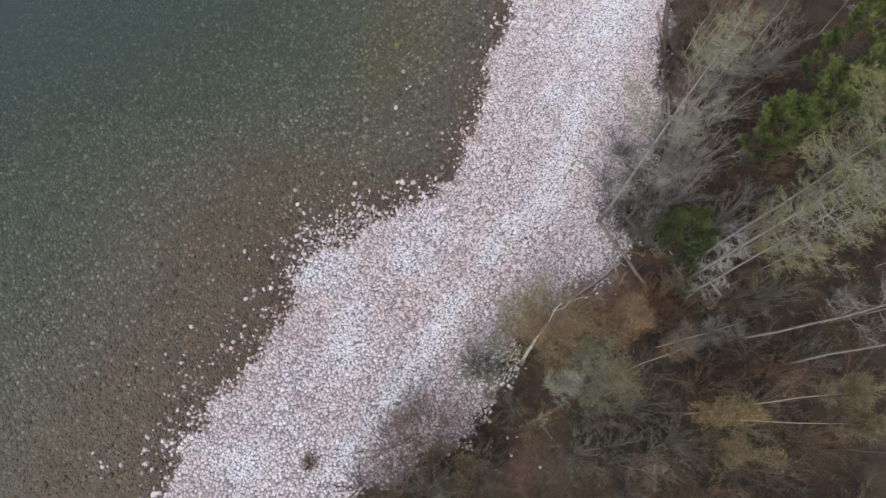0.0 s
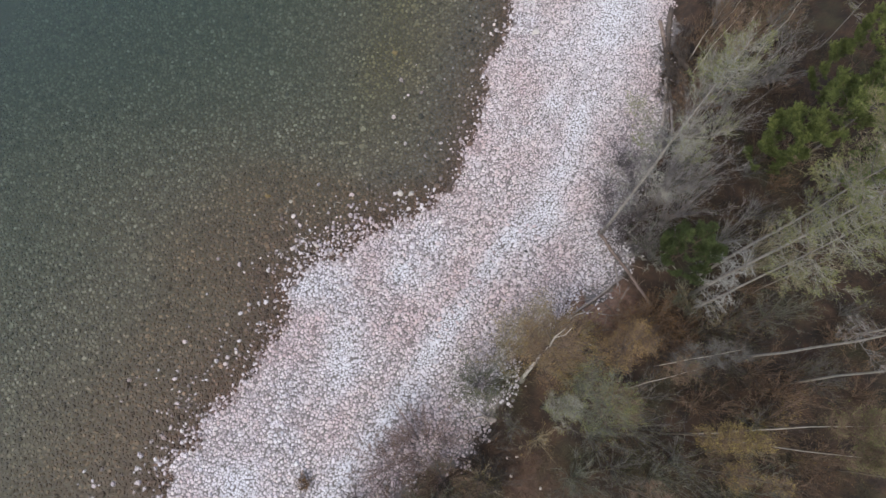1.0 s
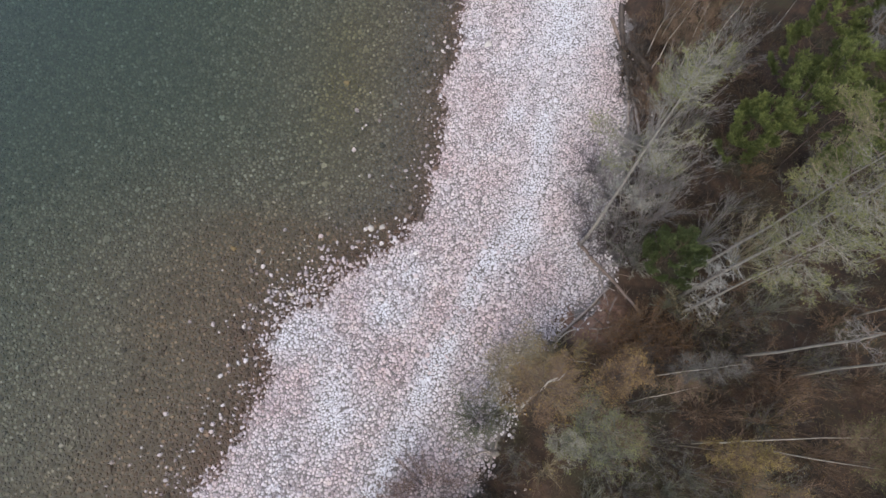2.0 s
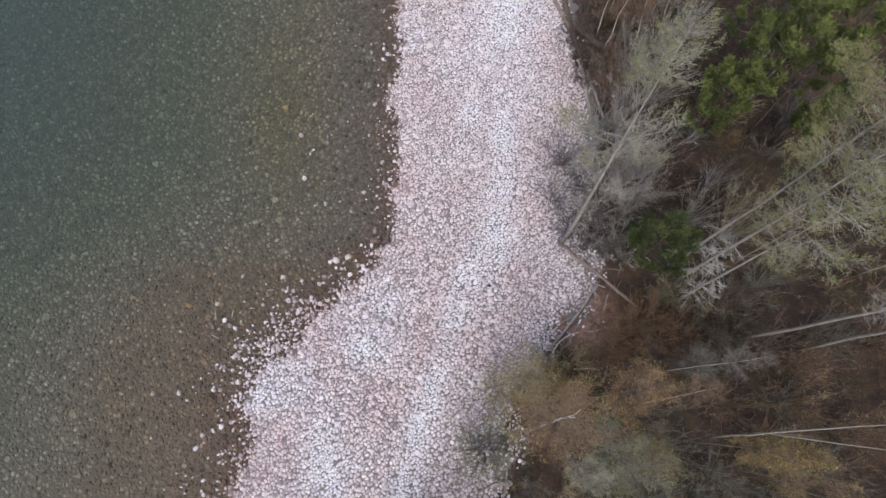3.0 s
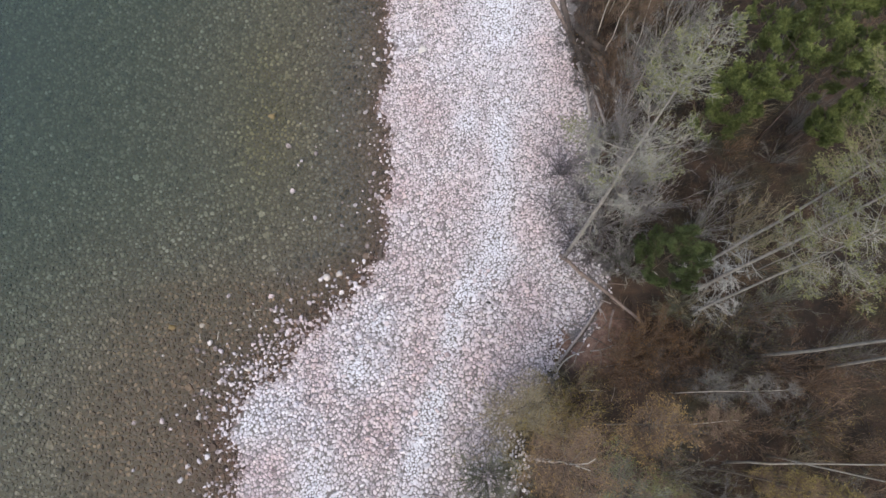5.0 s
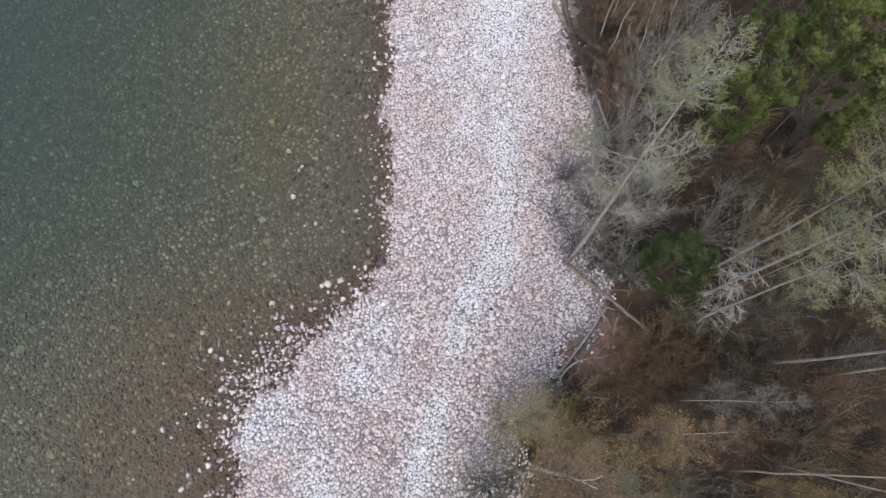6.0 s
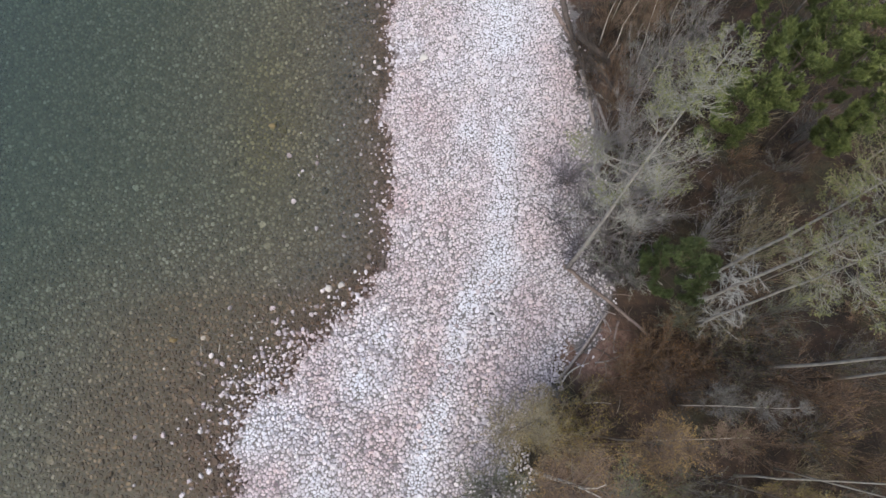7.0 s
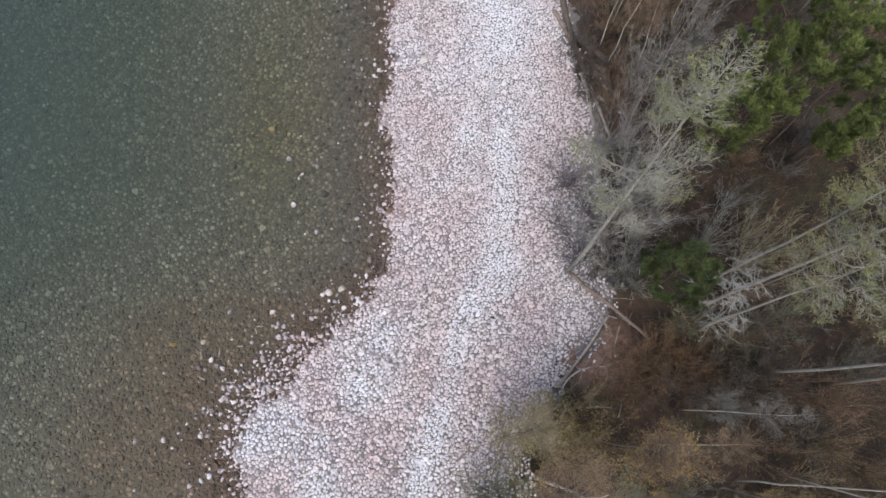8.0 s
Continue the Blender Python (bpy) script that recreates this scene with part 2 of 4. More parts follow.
TWIG = {
    "grey": bark_material("grey_lichen_twigs", (0.155, 0.141, 0.138), (0.34, 0.312, 0.302), 1.2),
    "buff": bark_material("buff_twigs", (0.20, 0.165, 0.11), (0.40, 0.34, 0.23), 1.2),
    "brown": bark_material("brown_twigs", (0.112, 0.074, 0.05), (0.245, 0.17, 0.118), 1.2),
    "lichen": bark_material("grey_green_lichen_twigs", (0.18, 0.174, 0.15), (0.40, 0.385, 0.33), 1.2),
    "ash": bark_material("ashen_twigs", (0.088, 0.08, 0.074), (0.20, 0.186, 0.172), 1.2),
    "moss": bark_material("mossy_grey_twigs", (0.10, 0.099, 0.08), (0.22, 0.217, 0.175), 1.2),
    "violet": bark_material("violet_grey_twigs", (0.082, 0.07, 0.074), (0.19, 0.163, 0.17), 1.2),
    "red": bark_material("reddish_willow_twigs", (0.15, 0.105, 0.095), (0.30, 0.225, 0.205), 1.2),
    "dark": bark_material("dark_twigs", (0.05, 0.042, 0.038), (0.12, 0.10, 0.09), 1.2),
}
LEAF = {
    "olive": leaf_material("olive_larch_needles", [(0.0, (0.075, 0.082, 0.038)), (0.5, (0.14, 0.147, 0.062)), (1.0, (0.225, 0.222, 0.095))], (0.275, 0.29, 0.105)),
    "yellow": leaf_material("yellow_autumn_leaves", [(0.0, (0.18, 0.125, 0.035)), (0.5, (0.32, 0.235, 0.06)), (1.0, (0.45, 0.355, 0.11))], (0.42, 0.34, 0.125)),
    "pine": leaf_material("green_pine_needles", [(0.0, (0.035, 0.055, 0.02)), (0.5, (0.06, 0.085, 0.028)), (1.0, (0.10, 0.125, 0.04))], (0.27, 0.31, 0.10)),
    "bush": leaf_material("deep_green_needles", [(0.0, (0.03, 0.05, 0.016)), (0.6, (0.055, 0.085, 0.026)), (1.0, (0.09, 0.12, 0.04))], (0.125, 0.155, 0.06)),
    "rust": leaf_material("rusty_leaves", [(0.0, (0.13, 0.065, 0.025)), (0.5, (0.225, 0.12, 0.047)), (1.0, (0.31, 0.19, 0.08))]),
    "amber": leaf_material("amber_autumn_leaves", [(0.0, (0.15, 0.082, 0.03)), (0.5, (0.27, 0.16, 0.054)), (1.0, (0.37, 0.24, 0.092))], (0.42, 0.29, 0.115)),
    "grass": leaf_material("withered_grass", [(0.0, (0.035, 0.023, 0.016)), (0.4, (0.08, 0.052, 0.033)), (0.8, (0.115, 0.085, 0.05)), (1.0, (0.18, 0.15, 0.10))]),
}

# ---- plan of the shore: the water's edge and the foot of the bank, from south to north ----
SHORE = np.array([(-60, -400), (-30, -90), (-20.5, -25), (-16.9, -8.4), (-16.2, -3.7), (-14.3, 0.7), (-13.1, 2.9), (-12.6, 4.8), (-13.6, 7.0), (-12.6, 8.6), (-11.0, 9.8), (-9.5, 11.4),
                  (-7.7, 13.2), (-5.6, 14.7), (-4.6, 16.5), (-4.1, 19), (-4.0, 23), (-4.2, 26), (-3.8, 29.5), (-3.5, 34), (-2, 45), (4, 100), (60, 500)], dtype=float)
BANK = np.array([(-40, -400), (-15, -90), (-6, -25), (-6.4, -10), (-4.8, -5.2), (-2.3, -2.6), (0.4, 0), (1.3, 2.4), (1.9, 5), (2.6, 7.2), (4.3, 8.8), (5.4, 10.2), (6.6, 11.8), (7.2, 13.5), (7.0, 15.2),
                 (7.6, 17.5), (8.3, 20.5), (8.6, 24.5), (8.4, 28), (8.2, 31), (8, 34), (9, 45), (15, 100), (70, 500)], dtype=float)


def offset(x, y, line):
    """Signed distance from a line in the plan, positive to its east."""
    x, y = np.asarray(x, dtype=float), np.asarray(y, dtype=float)
    best = np.full(x.shape, 1e9)
    sign = np.ones(x.shape)
    for (ax, ay), (bx, by) in zip(line[:-1], line[1:]):
        dx, dy = bx - ax, by - ay
        t = np.clip(((x - ax) * dx + (y - ay) * dy) / (dx * dx + dy * dy), 0, 1)
        d = np.hypot(x - ax - t * dx, y - ay - t * dy)
        near = d < best - 1e-9
        best = np.where(near, d, best)
        sign = np.where(near, np.where(dx * (y - ay) - dy * (x - ax) < 0, 1.0, -1.0), sign)
    return best * sign


def inland(x, y):
    return offset(x, y, SHORE) + (vnoise(x, y, 1.3, 3) - 0.5) * 0.9 + (vnoise(x, y, 0.45, 4) - 0.5) * 0.4


def height(x, y):
    x, y = np.asarray(x, dtype=float), np.asarray(y, dtype=float)
    s, b = inland(x, y), offset(x, y, BANK)
    shelf = ramp(y, 22, 9)
    slope = 0.105 - 0.045 * shelf
    under = -np.minimum(np.maximum(-s, 0) * slope + np.maximum(-s - 12, 0) * 0.05, 9.0)
    beach = np.where(s > 0, 1.55 * (1 - np.exp(-np.maximum(s, 0) / 9.5)), under) + (vnoise(x, y, 2.5, 1) - 0.5) * 0.12 * ramp(s, -1, 2)
    rise = ramp(b + (vnoise(x, y, 1.2, 8) - 0.5) * 0.9, 0.0, 1.1) * 0.75
    woods = np.maximum(b, 0) * 0.075 + np.minimum(np.maximum(b - 10, 0) * 0.1, 30) + (vnoise(x, y, 3.0, 9) - 0.5) * 0.5 * ramp(b, 0, 2)
    return beach + rise + np.where(b > 0, woods, 0)


def ground_z(x, y):
    return float(height(np.array([x]), np.array([y]))[0])


# ---- ground and water ----
def spread(a, b, step, far):
    core = np.arange(a, b + step / 2, step)
    out, d, p = [], step, 0.0
    while p < far:
        d *= 1.22
        p += d
        out.append(p)
    out = np.array(out)
    return np.concatenate([(core[0] - out)[::-1], core, core[-1] + out])


def sheet(xs, ys):
    X, Y = np.meshgrid(xs, ys)
    n, m = len(xs), len(ys)
    i = (np.arange(m - 1)[:, None] * n + np.arange(n - 1)[None]).ravel()
    tris = np.concatenate([np.stack([i, i + 1, i + n + 1], 1), np.stack([i, i + n + 1, i + n], 1)])
    return X.ravel(), Y.ravel(), tris


gx, gy, gt = sheet(spread(-46, 34, 0.42, 2500), spread(-16, 46, 0.42, 2500))
gz = height(gx, gy)
gs, gb = inland(gx, gy), offset(gx, gy, BANK)
soil = ramp(gb + (vnoise(gx, gy, 1.6, 21) - 0.5) * 2.0 + (vnoise(gx, gy, 0.5, 22) - 0.5) * 0.8, -0.9, 1.2)
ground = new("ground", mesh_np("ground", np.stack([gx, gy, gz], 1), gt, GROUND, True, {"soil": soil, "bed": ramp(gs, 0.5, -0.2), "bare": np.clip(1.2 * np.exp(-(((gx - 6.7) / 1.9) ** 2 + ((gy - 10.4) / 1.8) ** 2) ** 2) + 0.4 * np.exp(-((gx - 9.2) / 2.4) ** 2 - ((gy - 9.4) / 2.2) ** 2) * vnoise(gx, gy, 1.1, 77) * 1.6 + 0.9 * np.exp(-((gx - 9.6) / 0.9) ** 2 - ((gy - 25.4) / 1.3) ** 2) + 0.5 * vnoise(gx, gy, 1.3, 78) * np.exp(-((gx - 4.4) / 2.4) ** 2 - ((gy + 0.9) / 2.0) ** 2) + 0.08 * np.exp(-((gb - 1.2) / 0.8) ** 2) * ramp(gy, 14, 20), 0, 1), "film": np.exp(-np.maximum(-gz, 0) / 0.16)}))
tagged(ground, "gravel shore rising to brown forest soil with leaf litter", "ground", kind="structure")

wx, wy, wt = sheet(spread(-46, 2, 0.6, 2500), spread(-16, 46, 0.6, 2500))
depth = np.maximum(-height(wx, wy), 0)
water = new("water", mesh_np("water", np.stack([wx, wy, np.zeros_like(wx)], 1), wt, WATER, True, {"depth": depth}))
tagged(water, "clear shallow lake water turning teal with depth", "water", kind="structure")


# ---- cobbles ----
def cobbles(x, y, size, sink, seed, k=7):
    """Low rounded stones, each uneven: domes of k sides on the ground."""
    r = np.random.default_rng(seed)
    n = len(x)
    ang = (np.arange(k) * 2 * math.pi / k)[None] + r.uniform(0, 6.28, (n, 1))
    wob = r.uniform(0.66, 1.18, (n, k))
    long, turn = r.uniform(0.55, 1.0, (n, 1)), r.uniform(0, 6.28, (n, 1))
    tall = r.uniform(0.26, 0.6, n) * size
    z = height(x, y) - sink * size
    rings = []
    for scale, up in ((1.0, 0.0), (0.8, 0.84)):
        a, c = np.cos(ang) * wob * scale, np.sin(ang) * wob * scale * long
        px, py = a * np.cos(turn) - c * np.sin(turn), a * np.sin(turn) + c * np.cos(turn)
        rings.append(np.stack([x[:, None] + px * size[:, None] / 2, y[:, None] + py * size[:, None] / 2,
                               (z + up * tall)[:, None] + r.uniform(-0.3, 0.3, (n, k)) * tall[:, None]], 2))
    v = np.concatenate(rings + [np.stack([x, y, z + tall], 1)[:, None]], axis=1)
    i = np.arange(k)
    j = (i + 1) % k
    f = np.concatenate([np.stack([i, j, j + k], 1), np.stack([i, j + k, i + k], 1), np.stack([i + k, j + k, np.full(k, 2 * k)], 1)])
    return v.reshape(-1, 3), (f[None] + (np.arange(n) * (2 * k + 1))[:, None, None]).reshape(-1, 3)


def scatter(x0, x1, y0, y1, step, seed):
    r = np.random.default_rng(seed)
    X, Y = np.meshgrid(np.arange(x0, x1, step), np.arange(y0, y1, step))
    return (X + r.uniform(-0.5, 0.5, X.shape) * step).ravel(), (Y + r.uniform(-0.5, 0.5, Y.shape) * step).ravel()


BAND = np.array([(3.6, 24), (3.0, 20.7), (2.5, 18.9), (2.0, 16.6), (1.1, 14.3), (-0.1, 11.9), (-1.5, 9.0), (-3.0, 5.4), (-4.6, 1.0), (-7, -5)], dtype=float)
DRIFTS = [(1.05, 24.7, 1.0, 1.5), (-6.0, 9.8, 1.3, 1.2), (-8.4, 3.3, 1.2, 2.3), (-12.1, 7.2, 1.2, 1.2), (-12.3, -5.0, 2.0, 1.8), (-6.2, -3.0, 1.0, 2.0), (-4.9, 12.3, 0.8, 0.9), (3.8, 32.5, 3.0, 6.0)]


def paleness(x, y):
    """Drifts of fine pale shingle thrown up along the beach."""
    wave = (vnoise(x, y, 3.0, 31) - 0.5) * 1.4
    p = 1.0 * np.exp(-((offset(x, y, BAND) + wave) / 1.0) ** 2)
    for cx, cy, rx, ry in DRIFTS:
        p = np.maximum(p, np.exp(-((x - cx) / rx) ** 2 - ((y - cy) / ry) ** 2))
    return np.clip(p * (0.55 + 0.7 * vnoise(x, y, 0.9, 35)), 0, 1)


def repeat(values, k=7):
    return np.repeat(values, 2 * k + 1)


def packed(x0, x1, y0, y1, step, seed, k):
    """Stones lying close against one another: places, and the reach of each in k directions up to its neighbours."""
    r = np.random.default_rng(seed)
    nx, ny = int((x1 - x0) / step), int((y1 - y0) / step)
    X, Y = np.meshgrid(np.arange(nx), np.arange(ny))
    X = x0 + (X + 0.5 * (Y % 2) + r.uniform(-0.48, 0.48, X.shape)) * step
    Y = y0 + (Y + r.uniform(-0.48, 0.48, Y.shape)) * step
    W = r.uniform(0.4, 1.8, X.shape)
    ang = np.arange(k) * 2 * math.pi / k + r.uniform(0, 6.28, X.shape)[..., None]
    turn, slim = r.uniform(0, 3.14, X.shape)[..., None], r.uniform(0.58, 1.05, X.shape)[..., None]
    far = step / np.sqrt(np.cos(ang - turn) ** 2 + (np.sin(ang - turn) / slim) ** 2)
    ca, sa = np.cos(ang), np.sin(ang)
    for i in range(-2, 3):
        for j in range(-2, 3):
            if i or j:
                dx, dy = np.roll(X, (-i, -j), (0, 1)) - X, np.roll(Y, (-i, -j), (0, 1)) - Y
                share = W / (W + np.roll(W, (-i, -j), (0, 1)))
                toward = dx[..., None] * ca + dy[..., None] * sa
                far = np.where(toward > 1e-6, np.minimum(far, ((dx * dx + dy * dy) * share)[..., None] / np.maximum(toward, 1e-6)), far)
    return X.ravel(), Y.ravel(), ang.reshape(-1, k), far.reshape(-1, k)


def setts(x, y, ang, far, seed, joint=0.9, rise=(0.3, 0.6), profile=((1.0, -0.25), (0.93, 0.55), (0.68, 0.95))):
    """Flat-topped worn stones of the given outlines, each a little tilted, with sunken joints between them."""
    r = np.random.default_rng(seed)
    n, k = far.shape
    size = far.mean(1)
    tall = r.uniform(*rise, n) * size
    lean = r.normal(0, 0.24, (n, 2))
    z = height(x, y)
    far = far * joint * r.uniform(0.78, 1.04, (n, k))
    rings = []
    for scale, up in profile:
        px, py = np.cos(ang) * far * scale, np.sin(ang) * far * scale
        pz = z[:, None] + up * tall[:, None] + (px * lean[:, :1] + py * lean[:, 1:]) * (up > 0) + r.normal(0, 0.05, (n, k)) * tall[:, None]
        rings.append(np.stack([x[:, None] + px, y[:, None] + py, pz], 2))
    v = np.concatenate(rings + [np.stack([x, y, z + tall], 1)[:, None]], axis=1)
    i = np.arange(k)
    j = (i + 1) % k
    f = np.concatenate([np.concatenate([np.stack([i, j, j + k], 1), np.stack([i, j + k, i + k], 1)]) + c * k for c in range(len(profile) - 1)] + [np.stack([i, j, np.full(k, k)], 1) + (len(profile) - 1) * k])
    return v.reshape(-1, 3), (f[None] + (np.arange(n) * (len(profile) * k + 1))[:, None, None]).reshape(-1, 3)


def beach_chance(x, y, s):
    b = offset(x, y, BANK)
    return ramp(s, -0.5, 0.15) * ramp(b + (vnoise(x, y, 1.1, 61) - 0.5) * (1.4 - 0.7 * ramp(y, 15, 20)) + 0.35 * ramp(y, 15, 20) + (vnoise(x, y, 0.35, 62) - 0.5) * 0.8, 0.9 - 0.25 * ramp(y, 14, 18), -0.5)


def fineness(x, y):
    """Where the beach is of fine shingle: to the north and in the pale drifts."""
    return np.clip(ramp(y + (vnoise(x, y, 4.0, 57) - 0.5) * 8, 13, 22) + 0.6 * ramp(paleness(x, y), 0.3, 0.7) + ramp(-offset(x, y, BAND), 0.8, 2.6) * ramp(y, 2, 7), 0, 1)


def beach_bed(name, step, seed, fine, joint, rise, label):
    """The close-lying stones of the beach, the coarse or the fine stretches of it."""
    k = 7
    x, y, ang, far = packed(-20, 12, -12, 42, step, seed, k)
    r = np.random.default_rng(seed + 50)
    s = inland(x, y)
    here = fineness(x, y) + (vnoise(x, y, 0.5, 58) - 0.5) * 0.6 > 0.5
    ok = (r.uniform(size=len(x)) < beach_chance(x, y, s)) & (here == fine)
    x, y, s, ang, far = x[ok], y[ok], s[ok], ang[ok], far[ok]
    pale = paleness(x, y)
    v, f = setts(x, y, ang, far, seed + 99, r.uniform(*joint, (len(x), 1)), rise)
    wet = ramp(s + (vnoise(x, y, 0.8, 43) - 0.5) * 0.7, 0.35, 0.0) * (r.uniform(size=len(x)) > 0.4)
    ob = new(name, mesh_np(name, v, f, dry_stone, False, {"pale": np.repeat(pale * 0.8, 3 * k + 1), "wet": np.repeat(wet, 3 * k + 1)}))
    ob.parent = ground
    tagged(ob, label, kind="stuff")


def beach_layer(name, step, low, high, seed, keep, k, label):
    x, y = scatter(-20, 12, -12, 42, step, seed)
    r = np.random.default_rng(seed + 50)
    s = inland(x, y)
    pale = paleness(x, y)
    ok = r.uniform(size=len(x)) < keep * beach_chance(x, y, s)
    x, y, s, pale = x[ok], y[ok], s[ok], pale[ok]
    size = (low + (high - low) * r.uniform(size=len(x)) ** 2.2) * (0.8 + 0.4 * vnoise(x, y, 3.0, 41)) * (1 - 0.12 * pale)
    v, f = cobbles(x, y, size, 0.08, seed + 99, k)
    wet = ramp(s + (vnoise(x, y, 0.8, 43) - 0.5) * 0.7, 0.35, 0.0) * (r.uniform(size=len(x)) > 0.4)
    ob = new(name, mesh_np(name, v, f, dry_stone, False, {"pale": repeat(pale * 0.8, k), "wet": repeat(wet, k)}))
    ob.parent = ground
    return tagged(ob, label, kind="stuff")


beach_bed("cobblestones", 0.185, 11, False, (0.93, 1.09), (0.26, 0.62), "close-lying pale grey and pink beach stones")
beach_bed("shingle", 0.15, 17, True, (0.97, 1.12), (0.14, 0.4), "fine close-lying pale beach shingle")
beach_layer("pebbles", 0.17, 0.08, 0.17, 13, 0.28, 5, "small pale pebbles lying between larger stones")
beach_layer("cobbles", 0.34, 0.2, 0.44, 12, 0.28, 7, "rounded pale grey and pink beach cobbles")


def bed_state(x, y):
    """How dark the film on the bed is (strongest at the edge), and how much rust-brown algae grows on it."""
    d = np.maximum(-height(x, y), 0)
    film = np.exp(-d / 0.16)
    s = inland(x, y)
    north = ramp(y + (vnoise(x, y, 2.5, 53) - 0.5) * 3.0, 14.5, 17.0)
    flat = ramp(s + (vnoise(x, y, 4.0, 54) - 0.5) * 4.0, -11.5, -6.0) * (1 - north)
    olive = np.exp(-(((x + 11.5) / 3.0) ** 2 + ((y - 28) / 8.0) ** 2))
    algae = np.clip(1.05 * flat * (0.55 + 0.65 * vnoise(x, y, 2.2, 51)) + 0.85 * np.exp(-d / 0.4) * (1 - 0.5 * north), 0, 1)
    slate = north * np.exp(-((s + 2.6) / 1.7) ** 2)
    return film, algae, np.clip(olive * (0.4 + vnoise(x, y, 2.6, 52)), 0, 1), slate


def bed_layer(name, step, low, high, seed, keep, x0, k, label):
    x, y = scatter(x0, -2, -12, 48, step, seed)
    r = np.random.default_rng(seed + 50)
    s = inland(x, y)
    ok = (s < 0.1) & (r.uniform(size=len(x)) < keep)
    x, y = x[ok], y[ok]
    size = low + (high - low) * r.uniform(size=len(x)) ** 2.5
    v, f = cobbles(x, y, size, 0.1, seed + 99, k)
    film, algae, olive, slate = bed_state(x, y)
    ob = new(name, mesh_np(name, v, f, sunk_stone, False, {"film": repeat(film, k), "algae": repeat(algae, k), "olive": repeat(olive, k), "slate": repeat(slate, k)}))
    ob.parent = ground
    return tagged(ob, label, kind="stuff")


def lake_bed():
    """Close-lying stones of the lake bed."""
    k = 6
    x, y, ang, far = packed(-48, -2, -12, 46, 0.27, 14, k)
    ok = (inland(x, y) < 0.1) & (x > -32 - 18 * ramp(y, -10, 18))
    x, y, ang, far = x[ok], y[ok], ang[ok], far[ok]
    v, f = setts(x, y, ang, far, 140, 0.9, (0.3, 0.75), ((1.0, -0.2), (0.76, 0.8)))
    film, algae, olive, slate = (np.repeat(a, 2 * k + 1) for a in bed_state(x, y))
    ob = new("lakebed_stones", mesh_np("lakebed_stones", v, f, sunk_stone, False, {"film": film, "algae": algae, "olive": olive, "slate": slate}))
    ob.parent = ground
    tagged(ob, "brown algae-covered stones under clear water", kind="stuff")


lake_bed()
bed_layer("lakebed_cobbles", 0.9, 0.3, 0.62, 15, 0.5, -44, 7, "larger rounded stones on the lake bed")


def shoal_layer():
    """Pale stones breaking the water just off the edge, thick on the cape and thin elsewhere."""
    x, y = scatter(-22, -2, -12, 42, 0.2, 16)
    r = np.random.default_rng(66)
    s = inland(x, y)
    cape = 0.2 + 0.8 * np.maximum(np.exp(-(((x + 11) / 4.5) ** 2 + ((y - 9.5) / 6.0) ** 2)), 0.32 * ramp(y, 6, 2))
    clump = ramp(vnoise(x, y, 0.7, 45) + vnoise(x, y, 2.2, 46) * 0.7, 0.35, 1.0)
    chance = (0.3 + 0.7 * cape) * np.exp(np.minimum(s, 0) / (0.3 + 1.9 * cape)) * clump * (s < 0.3) * 1.7 + 0.035 * (s < 0) * (s > -6) * cape
    ok = r.uniform(size=len(x)) < chance
    x, y = x[ok], y[ok]
    size = 0.12 + 0.25 * r.uniform(size=len(x)) ** 2.0
    v, f = cobbles(x, y, size, -0.02, 67)
    v[:, 2] += repeat(np.maximum(0.015 - height(x, y) - size * 0.2, 0))
    ob = new("shoal_stones", mesh_np("shoal_stones", v, f, dry_stone, False, {"pale": repeat(0.15 * r.uniform(size=len(x))), "wet": repeat((r.uniform(size=len(x)) < 0.3) * 0.6)}))
    ob.parent = ground
    tagged(ob, "pale stones breaking the water's edge", kind="stuff")


shoal_layer()


def boulder(name, x, y, size, mat, parent=None, label="", category="", flat=0.5, seed=1):
    v, f = cobbles(np.zeros(1), np.zeros(1), np.array([size]), 0.0, seed)
    v[:, 2] -= v[:, 2].min()
    v[:, 2] *= flat / 0.45
    ob = new(name, mesh_np(name, v, f, mat))
    ob.location = (x, y, max(ground_z(x, y), -0.12 if size > 0.5 else -0.5) - 0.03)
    return tagged(ob, label, category)


boulder("boulder", -7.96, 15.29, 0.58, white_stone, label="rounded white boulder standing in shallow water", category="boulder", seed=3)
boulder("boulder", -7.2, 15.45, 0.46, white_stone, label="pale oval boulder standing in shallow water", category="boulder", seed=4)
boulder("boulder", -12.5, 10.25, 0.5, white_stone, label="pale boulder in the shallows off the cape", category="boulder", seed=5)
boulder("boulder", -15.37, 12.97, 0.36, white_stone, label="small white stone in shallow water", category="stone", seed=6)
boulder("boulder", -1.49, 30.0, 0.62, white_stone, label="large pale boulder on the pebble beach", category="boulder", seed=7)
boulder("boulder", -11.45, 26.2, 0.55, yellow_stone, label="ochre yellow stone under clear water", category="boulder", seed=8)
boulder("boulder", 1.33, 12.96, 0.3, dark_stone, label="small dark stone on the pale pebble beach", category="stone", seed=9)
boulder("boulder", -17.1, 13.0, 0.5, yellow_stone, label="rusty brown stone under clear water", category="boulder", seed=10)


